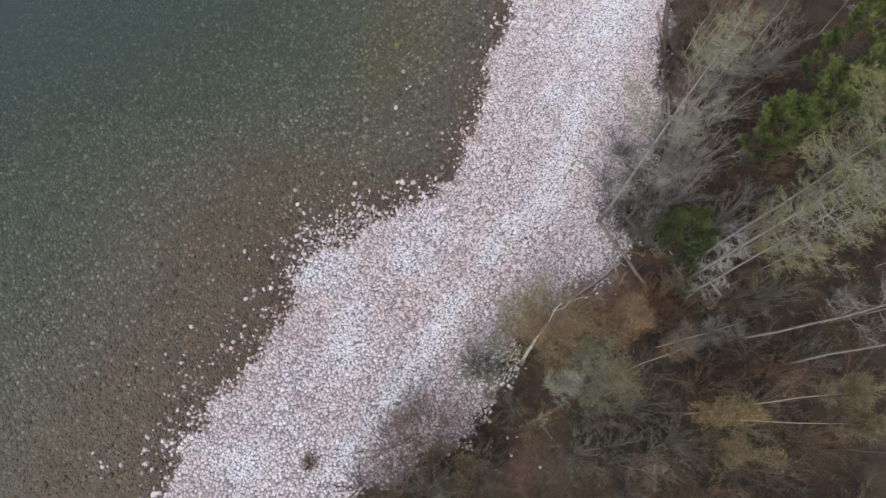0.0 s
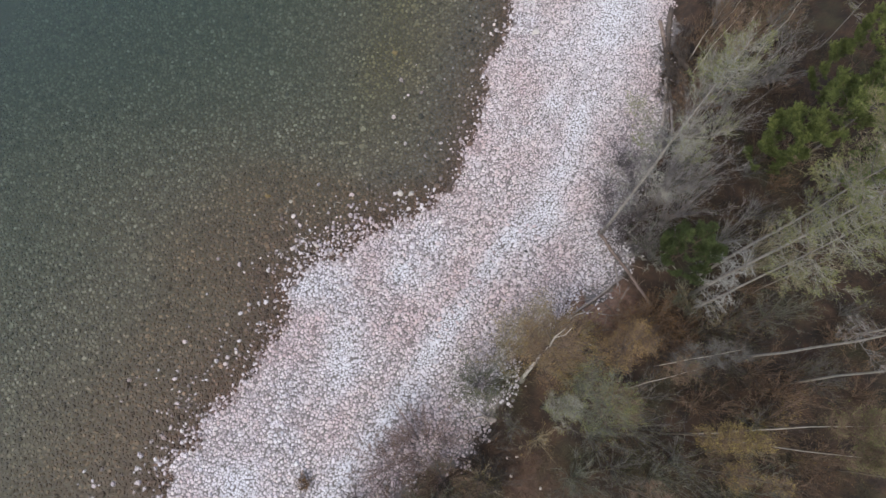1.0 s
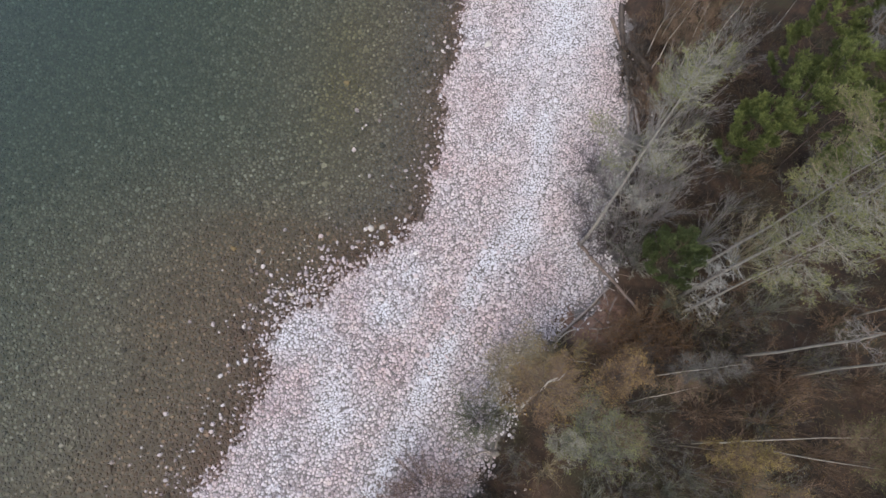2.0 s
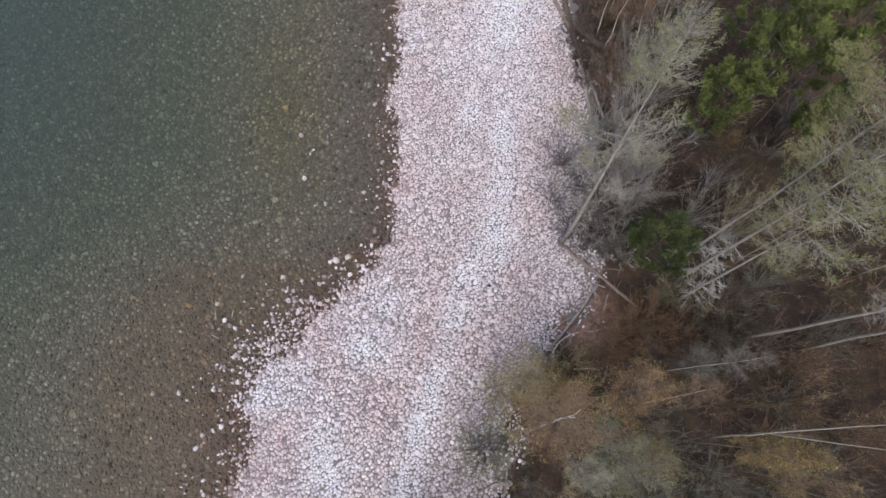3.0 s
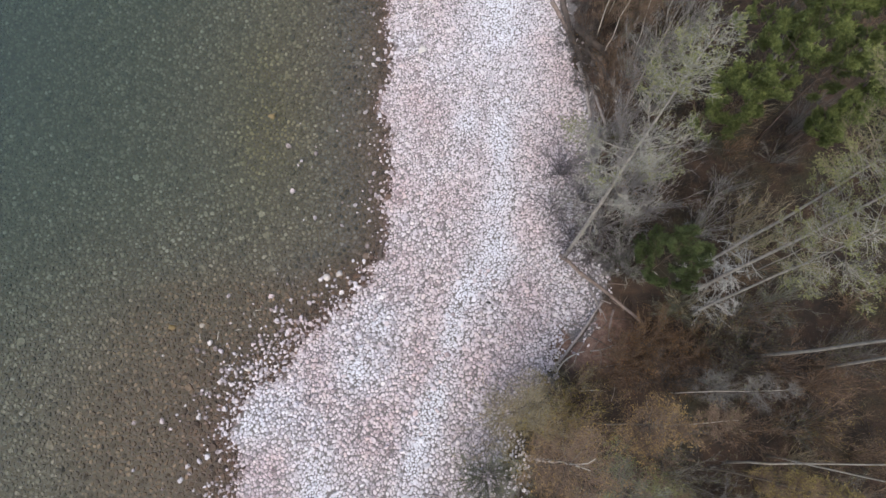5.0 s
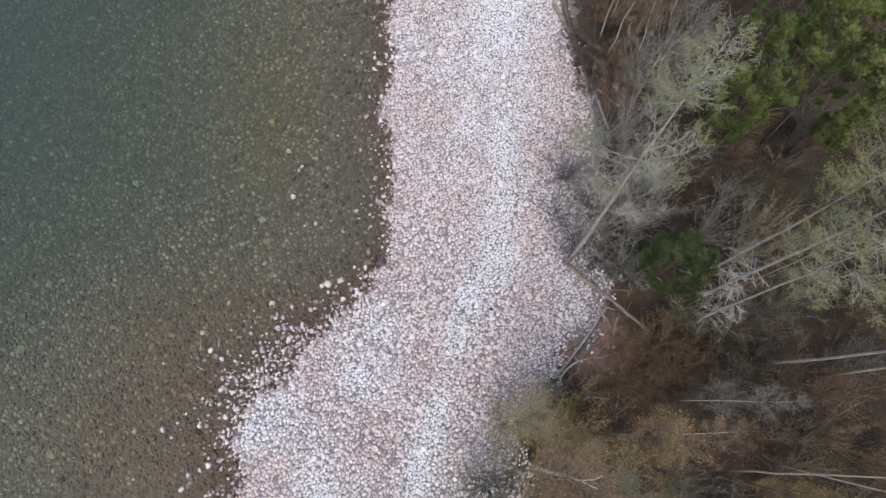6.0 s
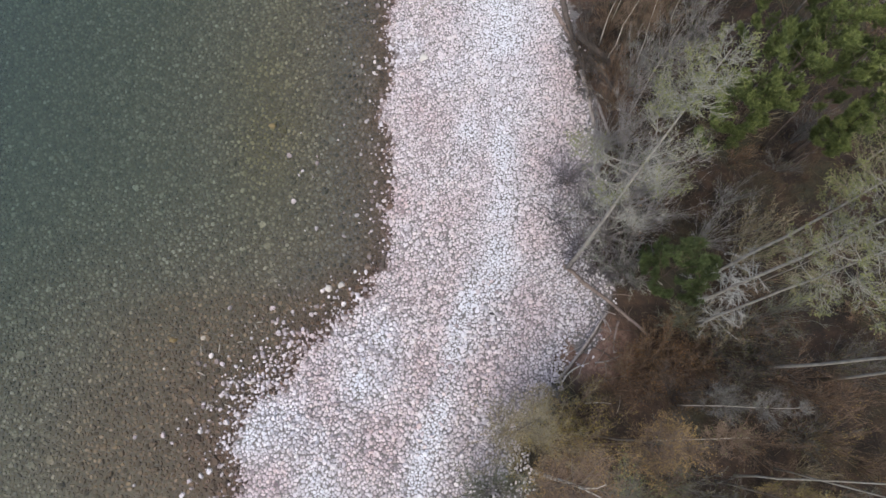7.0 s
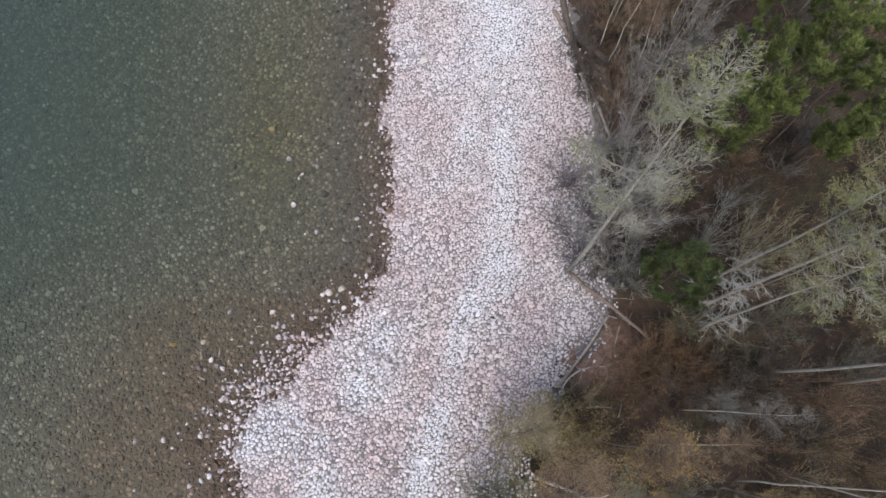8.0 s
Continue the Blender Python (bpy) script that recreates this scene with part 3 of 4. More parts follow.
# ---- driftwood ----
def log(name, a, b, r0, r1, bark, label, sag=0.0, category="driftwood", lift=0.0, stubs=0, seed=0):
    """A weathered trunk or pole lying from a to b on the ground, with broken stubs."""
    r = np.random.default_rng(seed + 5)
    a, b = np.array(a, dtype=float), np.array(b, dtype=float)
    n = 9
    t = np.linspace(0, 1, n)
    side = np.array([-(b - a)[1], (b - a)[0]]) / np.linalg.norm(b - a)
    p = a[None] + (b - a)[None] * t[:, None] + side[None] * (np.sin(t * math.pi) * sag + r.normal(0, 0.004, n) * np.linalg.norm(b - a))[:, None]
    rad = r0 + (r1 - r0) * t
    ground_at = height(p[:, 0], p[:, 1])
    line = np.polyfit(t, ground_at, 1)
    z = np.polyval(line, t)
    z = z + max(0.0, (ground_at - z).max() * 0.6) + rad * 0.8 + lift * t
    pts = np.stack([p[:, 0], p[:, 1], z], 1)
    base = pts[0].copy()
    ob = thing(name, *base, label, category)
    part("stem", mesh_np("stem", *tube(pts - base, rad * r.uniform(0.9, 1.1, n), 9), BARK[bark]), ob)
    if stubs:
        k = r.integers(1, n - 1, stubs)
        d = r.normal(0, 1, (stubs, 3)) * [1, 1, 0.4] + [0, 0, 0.3]
        d /= np.linalg.norm(d, axis=1, keepdims=True)
        size = r.uniform(0.2, 0.7, stubs)
        for i, q, w in zip(k, d, size):
            part("branch_stub", mesh_np("branch_stub", *sticks(pts[i] - base, pts[i] - base + q * w, rad[i] * 0.35, None, 5), BARK[bark]), ob)
    return ob


log("driftwood_log", (5.6, 15.3), (9.3, 10.95), 0.125, 0.075, "rust", "long weathered reddish log lying across the beach edge", 0.03, stubs=6, seed=1)
log("driftwood_pole", (7.4, 12.4), (4.5, 9.1), 0.10, 0.06, "drift", "long grey driftwood pole at the foot of the bank", 0.12, stubs=4, seed=2)
log("driftwood_pole", (7.02, 13.3), (7.26, 11.8), 0.085, 0.06, "drift", "short grey driftwood pole under a log", 0.03, seed=3)
log("driftwood_pole", (7.3, 12.1), (5.0, 9.45), 0.075, 0.055, "dark", "dark driftwood pole beside a longer grey one", 0.05, stubs=2, seed=21)
log("driftwood_log", (7.15, 32.3), (7.95, 29.7), 0.15, 0.10, "rust", "reddish log lying on shingle below the bank", 0.05, stubs=2, seed=22)
log("driftwood_log", (8.0, 29.6), (8.4, 27.6), 0.15, 0.11, "dark", "dark log wedged under the eroded bank", 0.04, stubs=3, seed=23)
log("driftwood_pole", (7.95, 11.9), (7.4, 10.3), 0.07, 0.04, "rust", "short brown driftwood pole on bare soil", -0.05, seed=4)
log("driftwood_branch", (4.6, 8.8), (6.1, 9.8), 0.05, 0.02, "birch", "curved pale driftwood branch on bare soil", 0.25, seed=5, stubs=2)
log("driftwood_branch", (6.4, 9.8), (7.8, 10.1), 0.05, 0.02, "drift", "thin forked grey branch on bare soil", -0.1, seed=6, stubs=3)
log("driftwood_branch", (6.9, 9.9), (6.7, 8.7), 0.05, 0.02, "rust", "thin brown branch on bare soil", 0.1, seed=7, stubs=2)
log("driftwood_branch", (5.6, 7.8), (6.9, 7.7), 0.04, 0.02, "birch", "thin pale branch on the forest floor", 0.05, seed=8)
log("fallen_tree", (8.3, 30.0), (10.3, 26.2), 0.22, 0.13, "dark", "dark fallen trunk on top of the eroded bank", 0.1, stubs=5, seed=9)
log("driftwood_pole", (8.3, 27.6), (8.5, 23.8), 0.15, 0.10, "drift", "grey driftwood trunk along the foot of the bank", 0.05, stubs=3, seed=10)
log("driftwood_pole", (8.6, 26.8), (9.1, 22.9), 0.11, 0.07, "drift", "slim grey pole leaning along the bank", 0.05, seed=11)
log("driftwood_stub", (8.9, 25.7), (9.8, 24.1), 0.10, 0.07, "birch", "short pale broken trunk on the bank", 0.02, seed=12)
log("driftwood_log", (7.8, 33.5), (8.2, 28.8), 0.2, 0.13, "dark", "dark log lying under the undercut bank", -0.1, stubs=3, seed=13)
log("fallen_tree", (8.7, 28.2), (10.0, 24.9), 0.16, 0.10, "dark", "dark slim trunk fallen over the eroded bank", 0.08, stubs=4, seed=17)
log("driftwood_log", (9.0, 26.6), (9.9, 25.2), 0.10, 0.07, "rust", "short brown log stuck in the bank", 0.03, stubs=2, seed=18)
log("driftwood_branch", (-2.5, 3.2), (0.4, 2.15), 0.05, 0.03, "drift", "thin grey branch lying on the pebbles", 0.1, seed=14, stubs=3)
log("driftwood_branch", (-1.5, 33.7), (0.9, 34.9), 0.07, 0.03, "drift", "thin grey branch across the pebble beach", 0.15, seed=15, stubs=2)
log("driftwood_piece", (-4.75, 16.2), (-4.45, 17.2), 0.14, 0.08, "dark", "short black waterlogged wood at the water's edge", 0.06, seed=16)


for i, (x0, y0, x1, y1) in enumerate([(8.86, 15.14, 8.91, 14.72), (9.46, 14.87, 9.4, 14.49), (10.29, 13.83, 10.53, 13.59)]):
    log("fallen_stick", (x0, y0), (x1, y1), 0.035, 0.025, "birch", "short white stick lying on mossy ground", 0.02, seed=90 + i)


chips = random.Random(4)
for i in range(16):
    x, y = chips.uniform(-15.5, -11.5), chips.uniform(8.5, 14.5)
    if float(inland(np.array([x]), np.array([y]))[0]) > -0.3:
        continue
    a, w = chips.uniform(0, 6.28), chips.uniform(0.15, 0.28)
    ob = thing("driftwood_chip", x, y, max(ground_z(x, y), -0.03), "short pale stick drifting in the shallows", "driftwood", "sticks in the shallows")
    part("stem", mesh_np("stem", *tube([(-w * math.cos(a), -w * math.sin(a), 0.02), (0, 0.02, 0.03), (w * math.cos(a), w * math.sin(a), 0.02)], [0.02, 0.028, 0.015], 6), BARK["birch"]), ob)


twigs = random.Random(9)
for i in range(30):
    x, y = twigs.gauss(6.9, 1.1), twigs.gauss(10.5, 1.3)
    a, w = twigs.uniform(0, 3.14), twigs.uniform(0.3, 0.9)
    log("fallen_stick", (x - w * math.cos(a), y - w * math.sin(a)), (x + w * math.cos(a), y + w * math.sin(a)), 0.024, 0.01, twigs.choice(["drift", "rust", "rust", "dark"]), "thin broken stick lying on bare soil", twigs.uniform(-0.1, 0.1), lift=0.05, stubs=1, seed=40 + i)
for x, y in ((7.1, 11.0), (6.6, 10.7), (7.5, 10.3), (5.9, 10.4), (3.2, -0.6), (4.9, -0.8), (3.3, 0.5), (2.8, 0.3), (2.5, -1.6)):
    boulder("boulder", x, y, 0.2, white_stone, label="small white stone on bare reddish soil", category="stone", seed=int(x * 10))


def stump(x, y):
    z = ground_z(x, y)
    ob = thing("root_stump", x, y, z, "bleached grey root stump at the foot of the bank", "stump")
    part("butt", mesh_np("butt", *tube([(0, 0, -0.1), (0.05, 0.02, 0.3), (0.2, 0.04, 0.5), (0.3, 0.04, 0.54)], [0.24, 0.19, 0.15, 0.06], 10), BARK["drift"]), ob)
    r = np.random.default_rng(3)
    for a in (2.6, 3.5, 4.4, 5.3, 0.4, 1.4):
        pts = [(0.12 * math.cos(a), 0.12 * math.sin(a), 0.15)]
        for i in range(1, 5):
            pts.append((pts[-1][0] + 0.36 * math.cos(a) + r.normal(0, 0.07), pts[-1][1] + 0.36 * math.sin(a) + r.normal(0, 0.07), max(0.04, 0.25 - 0.05 * i)))
        part("root", mesh_np("root", *tube(pts, [0.085, 0.065, 0.05, 0.035, 0.02], 6), BARK["drift"]), ob)


stump(1.45, 2.1)


# ---- trees ----
def along(poly, idx, t):
    """Points and directions at fractions t along the polylines poly[idx]."""
    k = poly.shape[1] - 1
    f = np.clip(t, 0, 0.999) * k
    i = f.astype(int)
    a, b = poly[idx, i], poly[idx, i + 1]
    return a + (b - a) * (f - i)[:, None], (b - a) / np.maximum(np.linalg.norm(b - a, axis=1, keepdims=True), 1e-6)


def unit(v):
    return v / np.maximum(np.linalg.norm(v, axis=1, keepdims=True), 1e-6)


def leaflets(at, size, r, flat=0.0, slim=0.3):
    """A small folded leaf or needle tuft at each point: one triangle, turned at random."""
    n = len(at)
    d = unit(r.normal(0, 1, (n, 3)) * [1, 1, 1 - flat])
    e = unit(np.cross(d, r.normal(0, 1, (n, 3))))
    s = (size * r.uniform(0.6, 1.3, n))[:, None]
    v = np.stack([at - e * s * slim, at + e * s * slim, at + d * s], 1)
    return v.reshape(-1, 3), np.arange(3 * n).reshape(-1, 3)


def needles(at, way, size, r, slim=0.1, loose=0.7):
    """Narrow needles at each point, fanned about the way its shoot grows."""
    n = len(at)
    d = unit(way + r.normal(0, loose, (n, 3)))
    e = unit(np.cross(d, r.normal(0, 1, (n, 3))))
    s = (size * r.uniform(0.6, 1.25, n))[:, None]
    v = np.stack([at - e * s * slim, at + e * s * slim, at + d * s], 1)
    return v.reshape(-1, 3), np.arange(3 * n).reshape(-1, 3)


STYLE = {
    # limbs, crown base, slope at the start and its change, side branches a limb, twigs a side branch, twig length, leaves a twig, leaf size, share of a cone in the outline
    "larch_bare": dict(limbs=40, base=0.22, up=-0.05, bend=0.55, sides=15, twigs=7, twig=0.26, leaves=0.2, leaf=0.05, cone=0.6),
    "larch_broad": dict(limbs=46, base=0.3, up=-0.1, bend=0.6, sides=15, twigs=7, twig=0.26, leaves=0.6, leaf=0.05, cone=0.3),
    "larch_green": dict(limbs=36, base=0.25, up=-0.1, bend=0.6, sides=15, twigs=7, twig=0.26, leaves=1.3, leaf=0.06, cone=0.5),
    "birch": dict(limbs=30, base=0.35, up=0.9, bend=-0.1, sides=12, twigs=8, twig=0.36, leaves=0.8, leaf=0.05, cone=0.35),
    "round": dict(limbs=44, base=0.3, up=0.75, bend=0.0, sides=16, twigs=7, twig=0.34, leaves=0.6, leaf=0.06, cone=0.25),
    "pine": dict(limbs=40, base=0.3, up=0.15, bend=0.8, sides=12, twigs=8, twig=0.26, leaves=12.0, leaf=0.155, cone=0.45),
}


def tree(name, x, y, tall, wide, style, bark, twig, leaf, label, lean=(0.0, 0.0), girth=None, seed=0, base=None, leaves=None, fork=False, density=1.0, dead=0, apart=0, sway=0.0028, tops=0.0, bushy=0.0, group="", category="tree"):
    """A tree of tapered trunk, limbs, flat sprays of side branches with twigs, and leaves or needles on them."""
    r = np.random.default_rng(seed * 13 + 5)
    s = STYLE[style]
    pine = style == "pine"
    base = s["base"] if base is None else base
    leaves = s["leaves"] if leaves is None else leaves
    girth = girth or tall * (0.0038 if pine else 0.0047)
    ob = thing(name, x, y, ground_z(x, y) - 0.05, label, category, group)
    h = np.linspace(0, 1, 9)
    bent = np.cumsum(r.normal(0, sway * tall, (9, 2)), axis=0)
    trunk = np.stack([lean[0] * h * tall + bent[:, 0], lean[1] * h * tall + bent[:, 1], h * tall], 1)
    trunk[0] = 0
    rad = girth * (1 - h * 0.9)
    rad[0] *= 1.3
    part("trunk", mesh_np("trunk", *tube(trunk, rad, 8), BARK[bark]), ob)
    n = max(8, int(s["limbs"] * density))
    u = np.sort(np.where(r.uniform(size=n) < bushy, r.uniform(0.84, 1, n), r.uniform(0, 1, n)))
    root, _ = along(trunk[None], np.zeros(n, dtype=int), base + (1 - base) * u * 0.98)
    az = np.arange(n) * 2.4 + r.normal(0, 0.5, n)
    cone = s["cone"]
    reach = wide * (cone * (1 - u) ** 0.8 + (1 - cone) * np.sin(math.pi * np.clip(0.12 + 0.8 * u, 0, 1)) + 0.08) * r.uniform(0.5, 1.15, n)
    up = s["up"] + r.normal(0, 0.15, n) + 0.4 * u
    limbs = [root]
    for k in range(5):
        slope = up + s["bend"] * k / 4
        az = az + r.normal(0, 0.17, n)
        d = np.stack([np.cos(az) * np.cos(slope), np.sin(az) * np.cos(slope), np.sin(slope)], 1)
        limbs.append(limbs[-1] + d * (reach / 5)[:, None])
    limbs = np.stack(limbs, 1)
    thick = np.minimum(girth * 0.4, 0.005 + reach * 0.006)
    # side branches, to either side of each limb
    m = n * s["sides"]
    idx = r.choice(n, m, p=reach / reach.sum())
    f = r.uniform(0.45 if pine else 0.18, 1, m)
    p, d = along(limbs, idx, f)
    flat = unit(np.cross(d, [[0, 0, 1.0]])) * np.where(r.uniform(size=m) < 0.5, -1.0, 1.0)[:, None]
    a = r.uniform(0.5, 1.15, m)[:, None]
    d1 = unit(d * np.cos(a) + flat * np.sin(a) + r.normal(0, 0.16, (m, 3)) + [[0, 0, 0.25 if pine else 0.0]])
    size = (0.4 * reach[idx] * (1.08 - f) + 0.16) * r.uniform(0.55, 1.2, m)
    mid = p + d1 * (size * 0.5)[:, None]
    d2 = unit(d1 + 0.45 * d + r.normal(0, 0.22, (m, 3)) + [[0, 0, 0.5 if pine else 0.12]])
    q = mid + d2 * (size * 0.5)[:, None]
    side = np.stack([p, mid, q], 1)
    stout = 0.0045 + 0.006 * size
    # twigs on the side branches
    k = m * s["twigs"]
    j = r.choice(m, k, p=size / size.sum())
    tp, td = along(side, j, r.uniform(0.08, 1, k))
    cross = unit(np.cross(td, [[0, 0, 1.0]])) * np.where(r.uniform(size=k) < 0.5, -1.0, 1.0)[:, None]
    td = unit(td + cross * r.uniform(0.3, 1.3, (k, 1)) + r.normal(0, 0.28, (k, 3)) + [[0, 0, 0.6 if pine else 0.05]])
    tq = tp + td * (s["twig"] * r.uniform(0.35, 1.2, k))[:, None]

    def spray(mine, own):
        return [sticks(p[mine], mid[mine], stout[mine], stout[mine] * 0.7), sticks(mid[mine], q[mine], stout[mine] * 0.7, None), slivers(tp[own], tq[own], 0.012, r)]

    order = np.argsort(-reach)
    for i in order[:apart]:
        limb = part("limb", mesh_np("limb", *tube(limbs[i], thick[i] * np.array([1, 0.85, 0.68, 0.5, 0.3, 0.12]), 5), BARK["brown" if bark == "birch" or style == "larch_green" else bark]), ob)
        mine = idx == i
        if mine.any():
            tagged(part("spray", mesh_np("spray", *joined(spray(mine, mine[j])), TWIG[twig]), limb), kind="stuff")
    rest = order[apart:]
    mine = np.isin(idx, rest)
    segs = [sticks(limbs[rest, c], limbs[rest, c + 1], thick[rest] * (1 - c * 0.18), thick[rest] * (0.82 - c * 0.18) + 0.001, 4) for c in range(5)]
    tagged(part("crown", mesh_np("crown", *joined(spray(mine, mine[j]) + segs), TWIG[twig]), ob), kind="stuff")
    if fork:
        p0, _ = along(trunk[None], np.zeros(1, dtype=int), np.array([0.86]))
        tip = p0 + np.array([[0.35, 0.25, tall * 0.1]])
        part("fork", mesh_np("fork", *tube(np.concatenate([p0, (p0 + tip) / 2 + [[0.1, -0.05, 0]], tip]), [rad[7] * 0.85, rad[7] * 0.5, 0.012], 6), BARK[bark]), ob)
    if dead:
        hz = r.uniform(0.08, base * 0.5, dead)
        b0, _ = along(trunk[None], np.zeros(dead, dtype=int), hz)
        a = r.uniform(0, 6.28, dead)
        b1 = b0 + np.stack([np.cos(a), np.sin(a), r.uniform(-0.3, 0.25, dead)], 1) * r.uniform(0.35, 1.15, (dead, 1))
        c = dead * 12
        i = r.integers(0, dead, c)
        at = b0[i] + (b1[i] - b0[i]) * r.uniform(0.3, 1, (c, 1))
        end = at + unit(unit(b1[i] - b0[i]) + r.normal(0, 0.7, (c, 3))) * r.uniform(0.15, 0.5, (c, 1))
        i = r.integers(0, c, c * 2)
        half = at[i] + (end[i] - at[i]) * r.uniform(0.3, 0.9, (c * 2, 1))
        fine = half + unit(unit(end[i] - at[i]) + r.normal(0, 0.8, (c * 2, 3))) * r.uniform(0.08, 0.25, (c * 2, 1))
        dry = mesh_np("deadwood", *joined([sticks(b0, b1, 0.017, 0.006, 4), sticks(at, end, 0.009, None), slivers(half, fine, 0.014, r)]), BARK["lichen"])
        tagged(part("deadwood", dry, ob, "bleached dead lower branches"), kind="stuff")
    if leaves > 0:
        count = int(k * leaves)
        if pine:
            i = r.integers(0, k, count)
        else:
            # needle tufts crowd the outer, sunlit branches
            w = 0.15 + f[j] ** 2
            i = r.choice(k, count, p=w / w.sum())
        g = r.uniform(0.15, 1.0, (count, 1))
        at = tp[i] + (tq[i] - tp[i]) * g + r.normal(0, 0.012, (count, 3))
        # pale share grows towards shoot ends, limb ends and the treetop
        tip_pale = np.clip(0.25 + 0.75 * g[:, 0] * f[j[i]] + r.normal(0, 0.15, count), 0, 1) * (0.35 + 0.65 * np.clip(tp[i, 2] / tall, 0, 1))
        ok = at[:, 2] > tops * tall
        at, way, tip_pale = at[ok], td[i][ok], tip_pale[ok]
        shape = needles(at, way, s["leaf"], r, 0.135, 0.55) if pine else needles(at, way, s["leaf"], r, 0.24, 0.9)
        tagged(part("foliage", mesh_np("foliage", *shape, LEAF[leaf], False, {"tip_pale": np.repeat(tip_pale, 3)}), ob), kind="stuff")
    return ob


tree("larch", 5.8, 15.2, 20.0, 2.7, "larch_broad", "grey", "lichen", "olive", "tall grey nearly bare larch at the beach edge", seed=1, base=0.34, leaves=2.6, apart=16, density=1.2, girth=0.12, tops=0.6, bushy=0.45, sway=0.0012)
tree("larch", 11.5, 13.25, 20, 2.5, "larch_green", "grey", "buff", "olive", "tall larch with thin yellow-green needles", seed=2, base=0.72, dead=10, leaves=3.4, apart=12, density=0.95)
tree("larch", 11.48, 12.2, 21, 2.7, "larch_green", "grey", "lichen", "olive", "tall grey larch with sparse yellow-green needles", seed=3, base=0.7, dead=42, leaves=2.8, apart=12, density=0.9)
tree("larch", 11.75, 11.3, 17, 2.9, "larch_green", "grey", "lichen", "olive", "slim larch with olive needles and dead lower branches", seed=4, base=0.6, dead=30, apart=12, density=1.0, leaves=3.2)
tree("larch", 14.2, 8.9, 21, 2.2, "larch_bare", "grey", "grey", "olive", "tall bare grey larch with a long clean trunk", seed=5, base=0.5, lean=(0.005, -0.01), apart=10, girth=0.085)
tree("larch", 17.0, 8.1, 19, 2.2, "larch_bare", "grey", "grey", "olive", "tall bare larch with a dark trunk", seed=6, base=0.5, apart=10, girth=0.075)
tree("birch", 8.8, 5.8, 9.0, 1.2, "birch", "birch", "brown", "olive", "small bare birch with a thin pale stem", seed=7, lean=(0.05, 0.04), base=0.66, leaves=0.2, girth=0.04, density=0.45, apart=4)
tree("birch", 10.0, 7.4, 10.5, 1.6, "round", "birch", "ash", "olive", "small bare grey tree with fine twigs", seed=8, lean=(0.01, -0.02), base=0.35, leaves=0.03, girth=0.035, apart=12, density=0.4)
tree("birch", 2.7, 4.7, 15, 2.8, "round", "birch", "brown", "amber", "forked birch with a pale trunk and yellow-brown crown", seed=9, lean=(0.0, 0.06), base=0.5, leaves=0.6, fork=True, girth=0.13, apart=12, density=0.85)
tree("birch", 5.7, 6.3, 13.0, 1.9, "round", "brown", "brown", "amber", "birch with thin yellowing leaves", seed=10, base=0.55, leaves=1.1, apart=10, density=0.75)
tree("birch", 4.9, 4.2, 13.5, 2.6, "round", "brown", "moss", "olive", "bushy birch with grey-green leaves", seed=11, base=0.4, leaves=1.4, apart=10, density=0.7)
tree("birch", 4.1, 3.5, 11, 1.6, "round", "brown", "lichen", "olive", "slim birch with lichen-grey twigs", seed=31, base=0.45, leaves=0.9, girth=0.05, apart=6, density=0.45)
tree("birch", 6.0, 3.9, 12, 1.5, "round", "brown", "brown", "olive", "slim birch with thin olive leaves", seed=32, base=0.5, leaves=1.2, girth=0.05, apart=6, density=0.45)
tree("birch", 1.9, 6.4, 10, 2.4, "round", "brown", "buff", "amber", "yellow-brown birch leaning over the beach edge", seed=25, lean=(0.0, 0.1), base=0.35, leaves=0.4, apart=8, density=0.38)
tree("birch", 12.0, 4.0, 14.2, 1.0, "birch", "birch", "brown", "olive", "slender white birch with yellow-green top", seed=12, lean=(0.05, 0.057), base=0.8, leaves=0.9, girth=0.052)
tree("birch", 13.9, 4.2, 14, 1.0, "birch", "birch", "brown", "olive", "slender leaning birch with yellow-green top", seed=13, lean=(-0.028, -0.026), base=0.8, leaves=0.9, girth=0.046)
tree("birch", 12.9, 2.4, 9.0, 1.1, "round", "brown", "brown", "yellow", "small tree with thin yellow-brown leaves", seed=29, base=0.3, leaves=0.6, girth=0.05, apart=6, density=0.6)
tree("birch", 11.1, 3.8, 11.4, 0.95, "round", "brown", "brown", "yellow", "small tree full of orange-yellow leaves", seed=14, base=0.4, leaves=1.1, girth=0.06)
tree("pine", 15.2, 21.6, 11.5, 2.5, "pine", "pine", "brown", "pine", "green pine with dense needle clumps", seed=15, base=0.25, apart=10)
tree("pine", 16.4, 25.4, 11.0, 2.5, "pine", "pine", "brown", "pine", "dense green pine among larches", seed=16, base=0.25, apart=10)
tree("pine", 17.2, 20.9, 13.5, 1.9, "pine", "pine", "brown", "pine", "slender green pine with pale needle tips", seed=17, base=0.3, apart=10)
tree("pine", 18.0, 19.3, 9.0, 1.1, "pine", "pine", "brown", "pine", "young bright green pine among trunks", seed=18, base=0.3, apart=10)
tree("pine", 13.9, 20.9, 7.5, 2.0, "pine", "pine", "brown", "pine", "young green pine under a bare larch", seed=19, base=0.15, apart=10)
tree("larch", 18.2, 20.0, 17, 1.8, "larch_bare", "pine", "grey", "olive", "dark-barked larch with a bare leaning trunk", seed=27, base=0.75, lean=(-0.02, -0.03), girth=0.11, apart=8)
tree("larch", 17.0, 22.6, 16, 1.8, "larch_bare", "grey", "grey", "olive", "grey larch with a bare trunk among pines", seed=28, base=0.7, apart=8)
